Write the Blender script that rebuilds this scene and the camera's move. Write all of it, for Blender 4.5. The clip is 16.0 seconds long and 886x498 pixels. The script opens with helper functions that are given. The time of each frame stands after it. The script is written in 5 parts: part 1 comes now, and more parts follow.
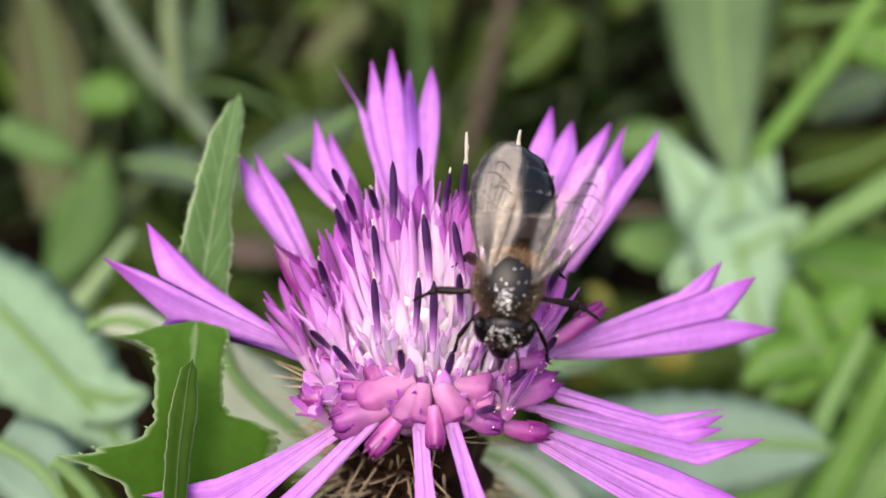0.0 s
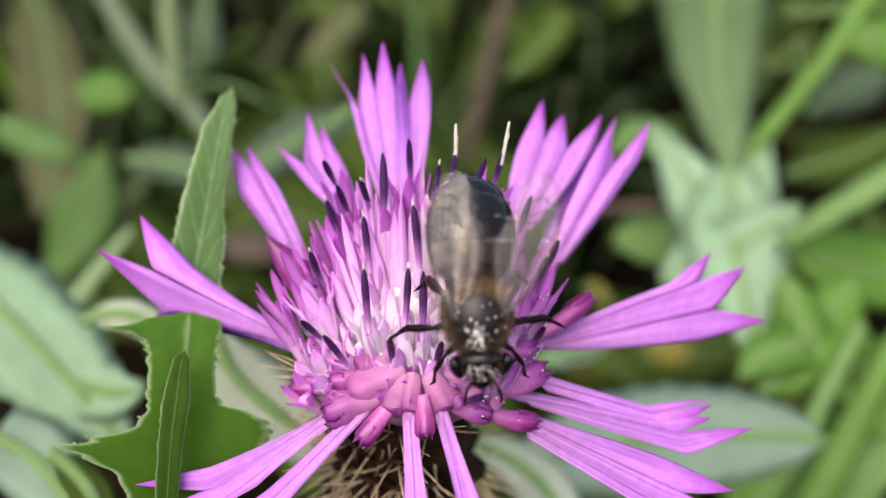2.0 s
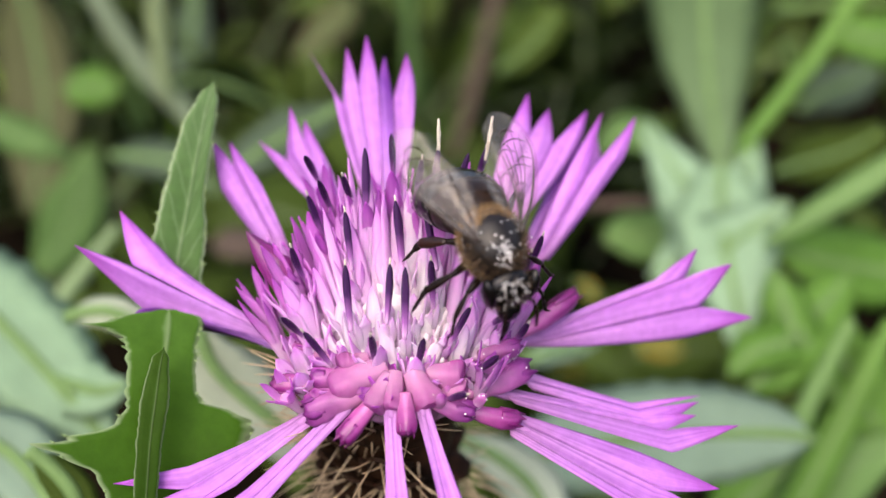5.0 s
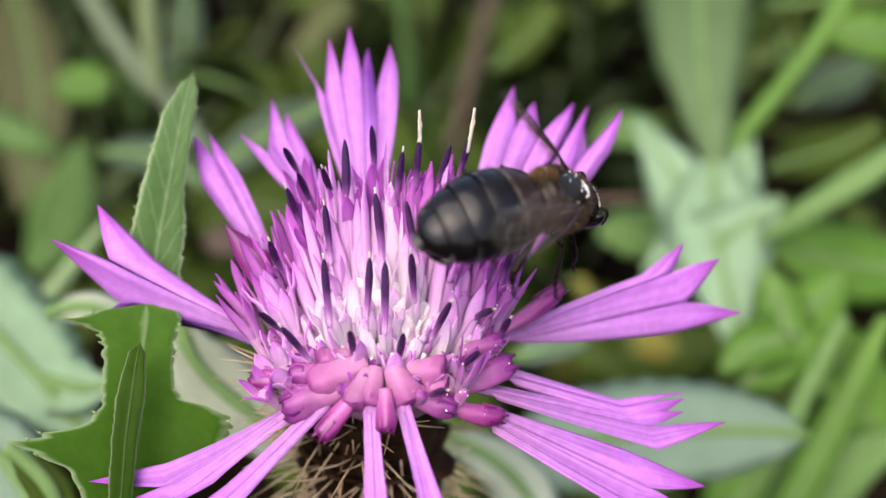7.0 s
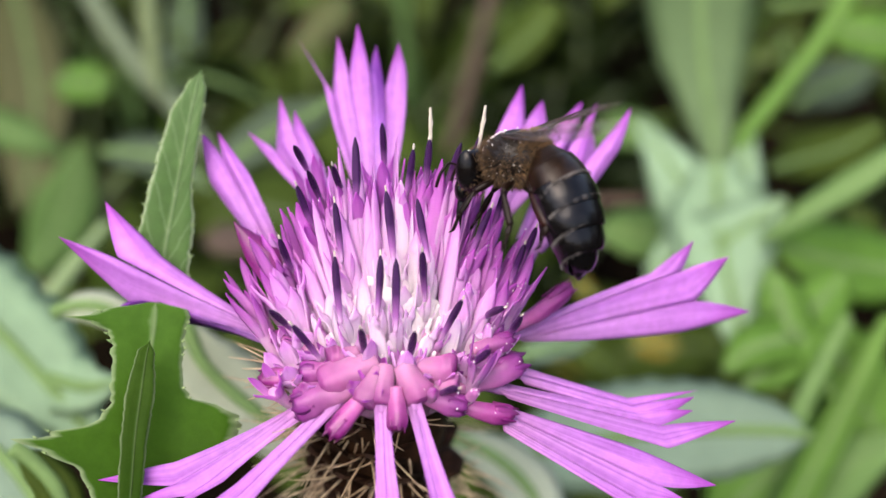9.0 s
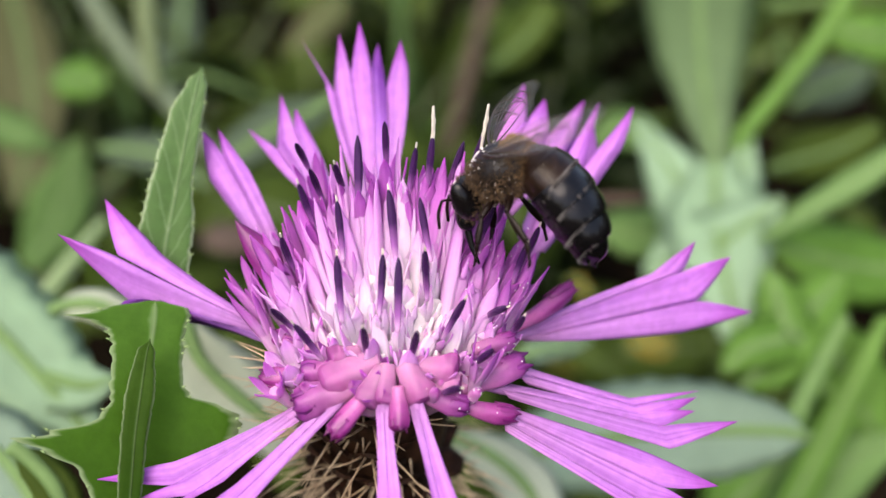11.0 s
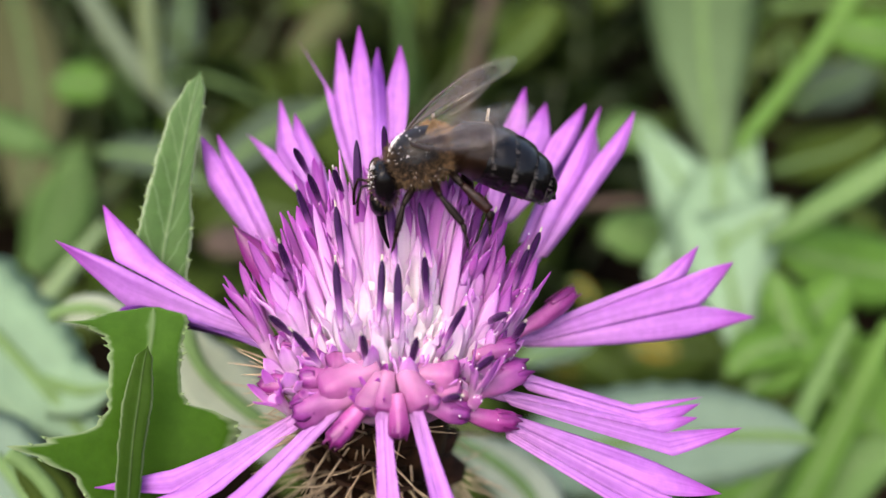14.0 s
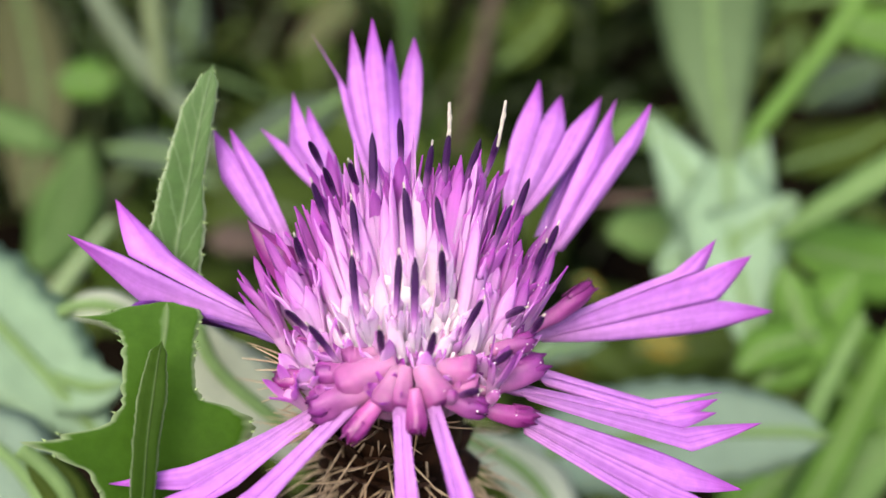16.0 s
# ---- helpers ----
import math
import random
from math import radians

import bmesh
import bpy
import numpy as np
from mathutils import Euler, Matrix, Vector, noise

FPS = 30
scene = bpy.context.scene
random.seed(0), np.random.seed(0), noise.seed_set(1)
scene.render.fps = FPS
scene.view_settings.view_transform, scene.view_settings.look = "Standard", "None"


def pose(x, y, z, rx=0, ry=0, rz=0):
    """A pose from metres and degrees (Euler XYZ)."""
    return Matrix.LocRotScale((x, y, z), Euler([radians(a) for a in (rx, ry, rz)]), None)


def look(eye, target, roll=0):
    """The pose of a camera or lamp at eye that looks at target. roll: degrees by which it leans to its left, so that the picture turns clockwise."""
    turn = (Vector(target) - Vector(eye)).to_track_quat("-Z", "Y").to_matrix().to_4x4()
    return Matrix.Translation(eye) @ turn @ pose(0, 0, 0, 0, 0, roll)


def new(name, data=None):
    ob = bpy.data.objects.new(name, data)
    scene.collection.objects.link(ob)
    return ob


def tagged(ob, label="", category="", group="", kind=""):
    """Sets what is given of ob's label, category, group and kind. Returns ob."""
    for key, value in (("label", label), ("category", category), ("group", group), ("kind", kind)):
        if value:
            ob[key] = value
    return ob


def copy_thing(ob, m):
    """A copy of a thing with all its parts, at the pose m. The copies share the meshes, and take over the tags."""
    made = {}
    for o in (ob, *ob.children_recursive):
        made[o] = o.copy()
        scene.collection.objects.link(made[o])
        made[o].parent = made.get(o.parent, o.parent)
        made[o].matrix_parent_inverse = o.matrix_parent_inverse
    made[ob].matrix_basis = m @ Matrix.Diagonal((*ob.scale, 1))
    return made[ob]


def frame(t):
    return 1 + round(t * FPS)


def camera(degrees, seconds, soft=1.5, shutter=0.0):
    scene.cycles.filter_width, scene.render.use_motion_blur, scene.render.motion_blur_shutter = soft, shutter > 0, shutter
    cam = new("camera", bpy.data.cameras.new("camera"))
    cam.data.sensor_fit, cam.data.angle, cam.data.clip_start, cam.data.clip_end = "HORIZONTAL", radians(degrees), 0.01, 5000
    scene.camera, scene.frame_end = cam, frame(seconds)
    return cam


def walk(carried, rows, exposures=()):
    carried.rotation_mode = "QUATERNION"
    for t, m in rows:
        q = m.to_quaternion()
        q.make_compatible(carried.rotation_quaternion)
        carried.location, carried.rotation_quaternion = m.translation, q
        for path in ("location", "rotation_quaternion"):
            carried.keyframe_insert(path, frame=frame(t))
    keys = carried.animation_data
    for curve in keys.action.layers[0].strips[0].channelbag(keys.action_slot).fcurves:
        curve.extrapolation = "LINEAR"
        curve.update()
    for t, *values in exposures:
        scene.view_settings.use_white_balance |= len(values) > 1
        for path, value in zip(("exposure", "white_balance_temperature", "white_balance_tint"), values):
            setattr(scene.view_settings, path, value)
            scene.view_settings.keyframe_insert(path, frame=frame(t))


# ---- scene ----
# camera: a hand-held close-up, metres; the rows hold millimetres and degrees
MM = 0.001
cam = camera(52.6, 16.0, soft=1.5, shutter=0.4)
cam.data.dof.use_dof = True
cam.data.dof.focus_distance = 0.0555
cam.data.dof.aperture_fstop = 17.5
ROWS = [
    (0, -0.52, -1.617, 172.33, 58.334, 0.274, 0.507),
    (0.5, -0.192, -2.045, 172.248, 58.317, 0.286, 0.49),
    (1, 0.223, -2.174, 172.988, 58.408, 0.631, 0.674),
    (1.5, 0.635, -1.84, 172.617, 58.245, 0.567, 0.542),
    (2, 0.229, -2.276, 172.193, 58.217, 0.419, 0.523),
    (2.5, 0.418, -1.781, 171.65, 58.111, 0.366, 0.456),
    (3, 0.025, -1.841, 171.644, 58.018, 0.222, 0.342),
    (3.5, -0.639, -1.728, 171.74, 58.012, 0.076, 0.392),
    (4, 0.597, -1.858, 171.828, 58.076, 0.264, 0.286),
    (6.5, 1.232, -1.31, 171.252, 58.051, 0.026, 0.063),
    (7, 1.999, -1.127, 170.998, 57.975, 0.155, 0.118),
    (7.5, 2.098, -1.233, 170.861, 58.056, 0.206, 0.114),
    (8, 3.051, -1.094, 170.624, 58.057, 0.338, 0.041),
    (8.5, 1.565, -1.128, 170.755, 58.061, 0.175, 0.026),
    (11, 0.648, -0.88, 170.624, 57.977, -0.384, -0.212),
    (11.5, 1.608, -1.26, 170.883, 58.214, 0.017, -0.194),
    (12, 3.19, -0.117, 170.959, 58.064, 0.38, 0.101),
    (12.5, 3.724, -0.481, 170.716, 58.193, 0.669, 0.045),
    (13, 2.036, -1.334, 171.609, 58.216, 0.372, 0.23),
    (13.5, 1.519, -0.557, 171.078, 58.062, 0.162, 0.032),
    (14, 0.869, -0.317, 170.545, 58.095, -0.169, -0.076),
    (14.5, 0.067, -0.266, 170.681, 58.038, -0.298, -0.158),
    (15, -0.337, -0.135, 170.521, 57.981, -0.063, 0.107),
    (15.5, 0.093, 0.145, 170.452, 57.936, -0.044, 0.012),
    (16, 0, 0, 170, 58, -0, 0),
]
walk(cam, [(t, pose(x * MM, y * MM, z * MM, rx, ry, rz)) for t, x, y, z, rx, ry, rz in ROWS])

# light: bright overcast sky with a broad, weak sun
scene.view_settings.exposure = 1.71
scene.view_settings.use_white_balance = True
scene.view_settings.white_balance_temperature, scene.view_settings.white_balance_tint = 7150, 15
world = bpy.data.worlds.new("sky")
scene.world = world
world.use_nodes = True
wt = world.node_tree
sky = wt.nodes.new("ShaderNodeTexSky")
sky.sky_type = "NISHITA"
sky.sun_disc = False
sky.sun_elevation, sky.sun_rotation = radians(58), radians(205)
sky.dust_density, sky.ozone_density, sky.air_density = 3.0, 1.0, 1.0
wt.nodes["Background"].inputs[1].default_value = 0.13
wt.links.new(sky.outputs[0], wt.nodes["Background"].inputs[0])
sun_data = bpy.data.lights.new("sun", "SUN")
sun_data.energy, sun_data.angle, sun_data.color = 1.5, radians(70), (1.0, 0.97, 0.92)
sun = new("sun", sun_data)
sun.matrix_world = look((-0.9, -1.2, 3.0), (0, 0, 0))


# ---- materials ----
def shader(name):
    m = bpy.data.materials.new(name)
    m.use_nodes = True
    nt = m.node_tree
    return m, nt, nt.nodes["Principled BSDF"]


def link(nt, a, b):
    nt.links.new(a, b)


def noise_node(nt, scale, detail=4, rough=0.55, stretch=None):
    tc = nt.nodes.new("ShaderNodeTexCoord")
    n = nt.nodes.new("ShaderNodeTexNoise")
    n.inputs["Scale"].default_value = scale
    n.inputs["Detail"].default_value = detail
    n.inputs["Roughness"].default_value = rough
    if stretch:
        mp = nt.nodes.new("ShaderNodeMapping")
        mp.inputs["Scale"].default_value = stretch
        link(nt, tc.outputs["Object"], mp.inputs[0])
        link(nt, mp.outputs[0], n.inputs["Vector"])
    else:
        link(nt, tc.outputs["Object"], n.inputs["Vector"])
    return n.outputs["Fac"]


def ramp(nt, fac, stops):
    r = nt.nodes.new("ShaderNodeValToRGB")
    el = r.color_ramp.elements
    while len(el) < len(stops):
        el.new(0.5)
    for e, (p, c) in zip(el, stops):
        e.position, e.color = p, (*c, 1)
    link(nt, fac, r.inputs[0])
    return r.outputs[0]


def mixc(nt, kind, fac, a, b):
    m = nt.nodes.new("ShaderNodeMix")
    m.data_type, m.blend_type = "RGBA", kind
    for sock, v in ((m.inputs[0], fac), (m.inputs[6], a), (m.inputs[7], b)):
        if hasattr(v, "links"):
            link(nt, v, sock)
        elif isinstance(v, tuple):
            sock.default_value = (*v, 1)
        else:
            sock.default_value = v
    return m.outputs[2]


def mathn(nt, op, a, b):
    m = nt.nodes.new("ShaderNodeMath")
    m.operation = op
    for sock, v in zip(m.inputs, (a, b)):
        if hasattr(v, "links"):
            link(nt, v, sock)
        else:
            sock.default_value = v
    return m.outputs[0]


def attr(nt, name):
    a = nt.nodes.new("ShaderNodeAttribute")
    a.attribute_name = name
    return a.outputs["Fac"]


def bump(nt, p, height, strength, dist):
    b = nt.nodes.new("ShaderNodeBump")
    b.inputs["Strength"].default_value, b.inputs["Distance"].default_value = strength, dist
    link(nt, height, b.inputs["Height"])
    link(nt, b.outputs[0], p.inputs["Normal"])


def leafy(name, stops, rough, through_light, vein=0.0, scale=900, streak=None, vary=0.25, gloss=0.12, ribs=0, rim=0.0, lined=0.8, soft=0.0):
    """Thin living tissue: colour along the blade by 'grad', midrib, side veins and rim by 'side', light passing through."""
    m, nt, p = shader(name)
    along, side = attr(nt, "grad"), attr(nt, "side")
    info = nt.nodes.new("ShaderNodeObjectInfo")
    base = ramp(nt, along, stops)
    spots = noise_node(nt, scale, 5, 0.6)
    base = mixc(nt, "MULTIPLY", 0.55, base, ramp(nt, spots, [(0.3, (0.72, 0.72, 0.72)), (0.7, (1.12, 1.12, 1.12))]))
    height = spots
    if streak:
        xyz = nt.nodes.new("ShaderNodeCombineXYZ")
        link(nt, mathn(nt, "MULTIPLY", side, streak), xyz.inputs[0])
        link(nt, mathn(nt, "MULTIPLY", along, 1.2), xyz.inputs[1])
        link(nt, mathn(nt, "MULTIPLY", info.outputs["Random"], 37.0), xyz.inputs[2])
        lines = nt.nodes.new("ShaderNodeTexNoise")
        lines.inputs["Scale"].default_value, lines.inputs["Detail"].default_value = 1.0, 3.0
        link(nt, xyz.outputs[0], lines.inputs["Vector"])
        height = lines.outputs["Fac"]
        base = mixc(nt, "MULTIPLY", lined, base, ramp(nt, height, [(0.32, (0.66, 0.52, 0.72)), (0.5, (0.96, 0.94, 0.97)), (0.68, (1.2, 1.25, 1.14))]))
    base = mixc(nt, "MULTIPLY", vary, base, ramp(nt, info.outputs["Random"], [(0, (0.6, 0.62, 0.6)), (1, (1.25, 1.2, 1.2))]))
    wide = mathn(nt, "ABSOLUTE", side, 0)
    if vein:
        base = mixc(nt, "MIX", ramp(nt, wide, [(0.0, (vein,) * 3), (0.1, (0, 0, 0))]), base, mixc(nt, "MIX", 0.5, base, (0.5, 0.6, 0.38)))
    if ribs:
        u = mathn(nt, "SUBTRACT", mathn(nt, "MULTIPLY", along, ribs), mathn(nt, "MULTIPLY", wide, 1.6))
        u = mathn(nt, "ABSOLUTE", mathn(nt, "SUBTRACT", mathn(nt, "FRACT", mathn(nt, "ADD", u, mathn(nt, "MULTIPLY", spots, 0.5)), 0), 0.5), 0)
        base = mixc(nt, "MIX", ramp(nt, u, [(0.0, (0.22, 0.22, 0.22)), (0.12, (0, 0, 0))]), base, mixc(nt, "MIX", 0.35, base, (0.5, 0.6, 0.38)))
    if rim:
        base = mixc(nt, "MIX", ramp(nt, wide, [(0.86, (0, 0, 0)), (0.98, (rim,) * 3)]), base, (0.34, 0.42, 0.26))
    link(nt, base, p.inputs["Base Color"])
    p.inputs["Roughness"].default_value = rough
    p.inputs["Specular IOR Level"].default_value = gloss
    if soft:
        p.inputs["Subsurface Weight"].default_value, p.inputs["Subsurface Scale"].default_value = soft, 0.0004
        p.inputs["Subsurface Radius"].default_value = (1.0, 0.6, 0.9)
    bump(nt, p, height, 0.3, 0.0003 if not soft else 0.0001)
    tr = nt.nodes.new("ShaderNodeBsdfTranslucent")
    link(nt, base, tr.inputs[0])
    mx = nt.nodes.new("ShaderNodeMixShader")
    mx.inputs[0].default_value = through_light
    link(nt, p.outputs[0], mx.inputs[1])
    link(nt, tr.outputs[0], mx.inputs[2])
    link(nt, mx.outputs[0], nt.nodes["Material Output"].inputs[0])
    return m


def plain(name, a, b, rough, scale=2000, metal=0.0, coat=0.0, spec=0.5, relief=0.2, dist=0.00005, stretch=None):
    m, nt, p = shader(name)
    n = noise_node(nt, scale, 5, 0.6, stretch)
    link(nt, ramp(nt, n, [(0.3, a), (0.7, b)]), p.inputs["Base Color"])
    p.inputs["Roughness"].default_value, p.inputs["Metallic"].default_value = rough, metal
    p.inputs["Coat Weight"].default_value, p.inputs["Specular IOR Level"].default_value = coat, spec
    bump(nt, p, n, relief, dist)
    return m


PETAL = leafy("ray_petal", [(0.0, (0.46, 0.20, 0.47)), (0.25, (0.51, 0.22, 0.60)), (0.72, (0.51, 0.185, 0.63)), (1.0, (0.33, 0.045, 0.40))], 0.5, 0.42, 0, 1400, 2.6, 0.3, 0.25)
PETAL_DUSKY = leafy("dusky_petal", [(0.0, (0.50, 0.24, 0.62)), (0.4, (0.36, 0.13, 0.52)), (0.7, (0.17, 0.04, 0.30)), (1.0, (0.22, 0.04, 0.34))], 0.5, 0.35, 0, 1400, 2.6, 0.3, 0.25)
FLORET = leafy("disc_floret", [(0.0, (0.86, 0.58, 0.82)), (0.45, (0.82, 0.43, 0.80)), (0.78, (0.66, 0.22, 0.68)), (1.0, (0.46, 0.09, 0.50))], 0.45, 0.58, 0, 1800, 1.6, 0.35, lined=0.35, soft=0.3)
FLORET_PALE = leafy("pale_floret", [(0.0, (0.95, 0.82, 0.92)), (0.5, (0.92, 0.68, 0.91)), (0.82, (0.84, 0.47, 0.86)), (1.0, (0.68, 0.27, 0.72))], 0.45, 0.58, 0, 1800, 1.6, 0.3, lined=0.3, soft=0.3)
FLORET_PINK = leafy("pink_floret", [(0.0, (0.72, 0.38, 0.61)), (0.5, (0.68, 0.32, 0.60)), (0.85, (0.54, 0.18, 0.49)), (1.0, (0.32, 0.06, 0.30))], 0.4, 0.5, 0, 1200, 1.6, 0.3, lined=0.4, soft=0.6)
FLORET_BASE = leafy("floret_base", [(0.0, (0.66, 0.32, 0.54)), (0.5, (0.48, 0.155, 0.385)), (1.0, (0.30, 0.06, 0.26))], 0.38, 0.4, 0, 900, 1.4, 0.45, 0.3, lined=0.2, soft=0.8)
FLORET_WHITE = leafy("white_floret", [(0.0, (0.96, 0.92, 0.94)), (0.65, (0.96, 0.88, 0.95)), (0.88, (0.92, 0.72, 0.92)), (1.0, (0.80, 0.48, 0.83))], 0.45, 0.6, 0, 1800, 1.2, 0.15, lined=0.25, soft=0.3)
PAPPUS = leafy("pappus", [(0.0, (0.88, 0.80, 0.84)), (1.0, (0.92, 0.86, 0.90))], 0.6, 0.5, 0, 2500, None, 0.0)
KNOB = leafy("closed_floret", [(0.0, (0.54, 0.18, 0.40)), (0.35, (0.38, 0.075, 0.29)), (0.65, (0.22, 0.018, 0.17)), (1.0, (0.10, 0.007, 0.075))], 0.28, 0.3, 0, 2500, 1.5, 0.3, 0.5, lined=0.6, soft=0.25)
BUD = leafy("pink_bud", [(0.0, (0.58, 0.24, 0.45)), (0.4, (0.42, 0.115, 0.36)), (0.75, (0.27, 0.042, 0.26)), (1.0, (0.10, 0.010, 0.10))], 0.32, 0.35, 0, 1500, 1.2, 0.4, 0.35, lined=0.7, soft=0.3)
ANTHER = leafy("anther", [(0.0, (0.70, 0.42, 0.68)), (0.2, (0.30, 0.10, 0.34)), (0.42, (0.045, 0.012, 0.07)), (1.0, (0.018, 0.006, 0.034))], 0.35, 0.06, 0, 4000, None, 0.3)
STIGMA = plain("stigma", (0.40, 0.36, 0.30), (0.58, 0.54, 0.46), 0.7, 6000)
POLLEN = plain("pollen", (0.78, 0.74, 0.72), (0.9, 0.88, 0.86), 0.8, 8000)
STRAW = plain("straw_spine", (0.16, 0.10, 0.055), (0.48, 0.37, 0.23), 0.55, 900)
BRACT = plain("bract", (0.003, 0.0016, 0.001), (0.05, 0.022, 0.010), 0.7, 700, spec=0.1)
STEM = plain("stem_green", (0.10, 0.17, 0.06), (0.18, 0.27, 0.11), 0.6, 1500, stretch=(1, 1, 0.1))
LEAVES = {
    "leaf_tip": leafy("narrow_leaf", [(0.0, (0.036, 0.09, 0.014)), (0.5, (0.050, 0.113, 0.026)), (1.0, (0.082, 0.155, 0.052))], 0.6, 0.3, 0.3, 1100, None, 0.0, 0.2, 9, 0.7),
    "leaf_focus": leafy("stem_leaf", [(0.0, (0.020, 0.058, 0.004)), (0.45, (0.028, 0.076, 0.006)), (1.0, (0.042, 0.104, 0.014))], 0.5, 0.25, 0.35, 900, None, 0.1, 0.03, 0, 0.4),
    "leaf_fold": leafy("folded_leaf", [(0.0, (0.014, 0.038, 0.003)), (1.0, (0.024, 0.056, 0.006))], 0.5, 0.2, 0.15, 1100, rim=0.3, gloss=0.03),
    "leaf_grey": leafy("grey_green_leaf", [(0.0, (0.080, 0.160, 0.044)), (1.0, (0.108, 0.20, 0.062))], 0.55, 0.3, 0.5, 220, None, 0.15),
    "leaf_mid": leafy("mid_green_leaf", [(0.0, (0.056, 0.12, 0.029)), (1.0, (0.078, 0.152, 0.042))], 0.55, 0.3, 0.5, 220, None, 0.15),
    "leaf_dusty": leafy("dusty_leaf", [(0.0, (0.045, 0.070, 0.042)), (1.0, (0.066, 0.098, 0.062))], 0.65, 0.3, 0.3, 220, None, 0.15, 0.05),
    "leaf_olive": leafy("olive_leaf", [(0.0, (0.062, 0.070, 0.030)), (1.0, (0.095, 0.100, 0.050))], 0.7, 0.3, 0.3, 160, None, 0.15, 0.03),
    "leaf_sage": leafy("sage_leaf", [(0.0, (0.074, 0.126, 0.052)), (1.0, (0.108, 0.170, 0.082))], 0.6, 0.3, 0.4, 160, None, 0.15, 0.05),
    "leaf_pale": leafy("pale_leaf", [(0.0, (0.155, 0.255, 0.15)), (1.0, (0.20, 0.315, 0.195))], 0.6, 0.3, 0.4, 260, None, 0.15),
    "leaf_white": leafy("leaf_underside", [(0.0, (0.2322, 0.2752, 0.1978)), (1.0, (0.2924, 0.3354, 0.2494))], 0.7, 0.2, 0.3, 300, None, 0.1),
    "leaf_green": leafy("green_leaf", [(0.0, (0.060, 0.148, 0.020)), (1.0, (0.090, 0.20, 0.032))], 0.5, 0.35, 0.5, 200, None, 0.2),
    "leaf_bright": leafy("bright_leaf", [(0.0, (0.0946, 0.1892, 0.0189)), (1.0, (0.1290, 0.2408, 0.0301))], 0.5, 0.4, 0.4, 200, None, 0.2),
    # Shade among the weeds put into the colour: near-black here, milder in leaf_shade.
    "leaf_deep_shade": leafy("shade_dark_leaf", [(0.0, (0.003, 0.006, 0.001)), (1.0, (0.006, 0.011, 0.002))], 0.6, 0.3, 0.3, 200, gloss=0.01),
    "leaf_shade": leafy("low_shade_leaf", [(0.0, (0.030, 0.052, 0.009)), (1.0, (0.050, 0.080, 0.014))], 0.55, 0.3, 0.4, 200, gloss=0.03),
    "leaf_rib": leafy("leaf_rib", [(0.0, (0.10, 0.175, 0.06)), (1.0, (0.10, 0.175, 0.06))], 0.55, 0.1, 0, 300),
    "leaf_blue": leafy("blue_green_leaf", [(0.0, (0.135, 0.205, 0.145)), (1.0, (0.185, 0.27, 0.195))], 0.55, 0.3, 0.4, 250, gloss=0.08),
    "leaf_yellow": leafy("yellowed_leaf", [(0.0, (0.2580, 0.1892, 0.0258)), (1.0, (0.3268, 0.2580, 0.0516))], 0.6, 0.3, 0.2, 300),
    "twig_brown": plain("dry_twig", (0.024, 0.015, 0.009), (0.060, 0.036, 0.021), 0.8, 300, stretch=(1, 1, 0.3)),
}
STRAW_GREEN = plain("leaf_tooth", (0.10, 0.17, 0.05), (0.18, 0.26, 0.10), 0.6, 3000)
# Darker than real soil: the shade under the weeds is put into the colour.
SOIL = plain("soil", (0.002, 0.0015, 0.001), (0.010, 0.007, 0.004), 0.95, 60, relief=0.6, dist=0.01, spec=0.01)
CHITIN = plain("dark_chitin", (0.0016, 0.0016, 0.0019), (0.005, 0.0044, 0.0044), 0.23, 1600, spec=0.24, relief=0.3, dist=0.00005)
CHITIN.node_tree.nodes["Principled BSDF"].inputs["Specular Tint"].default_value = (0.97, 0.97, 1.0, 1)
BAND = plain("hair_band", (0.01, 0.009, 0.009), (0.13, 0.12, 0.115), 0.8, 1500, spec=0.1)
CHITIN_BROWN = plain("brown_chitin", (0.006, 0.0033, 0.0022), (0.018, 0.009, 0.005), 0.3, 1600, spec=0.18)
THORAX = plain("thorax_shell", (0.003, 0.0022, 0.002), (0.010, 0.007, 0.006), 0.35, 4000, spec=0.25)
FUR = plain("dark_fur", (0.02, 0.013, 0.008), (0.09, 0.058, 0.034), 0.8, 4000, spec=0.1)
FUR_AMBER = plain("amber_fur", (0.085, 0.05, 0.022), (0.26, 0.165, 0.085), 0.7, 4000, spec=0.2)
EYE_MAT = plain("compound_eye", (0.002, 0.0017, 0.0017), (0.005, 0.004, 0.004), 0.2, 9000, spec=0.2)
LEG_MAT = plain("leg_chitin", (0.003, 0.0016, 0.0012), (0.009, 0.0045, 0.003), 0.28, 4000, spec=0.1)
LEG_RED = plain("amber_tibia", (0.006, 0.0022, 0.0016), (0.024, 0.007, 0.003), 0.35, 4000, spec=0.25)
VEIN = plain("wing_vein", (0.008, 0.004, 0.003), (0.028, 0.014, 0.008), 0.4, 4000)


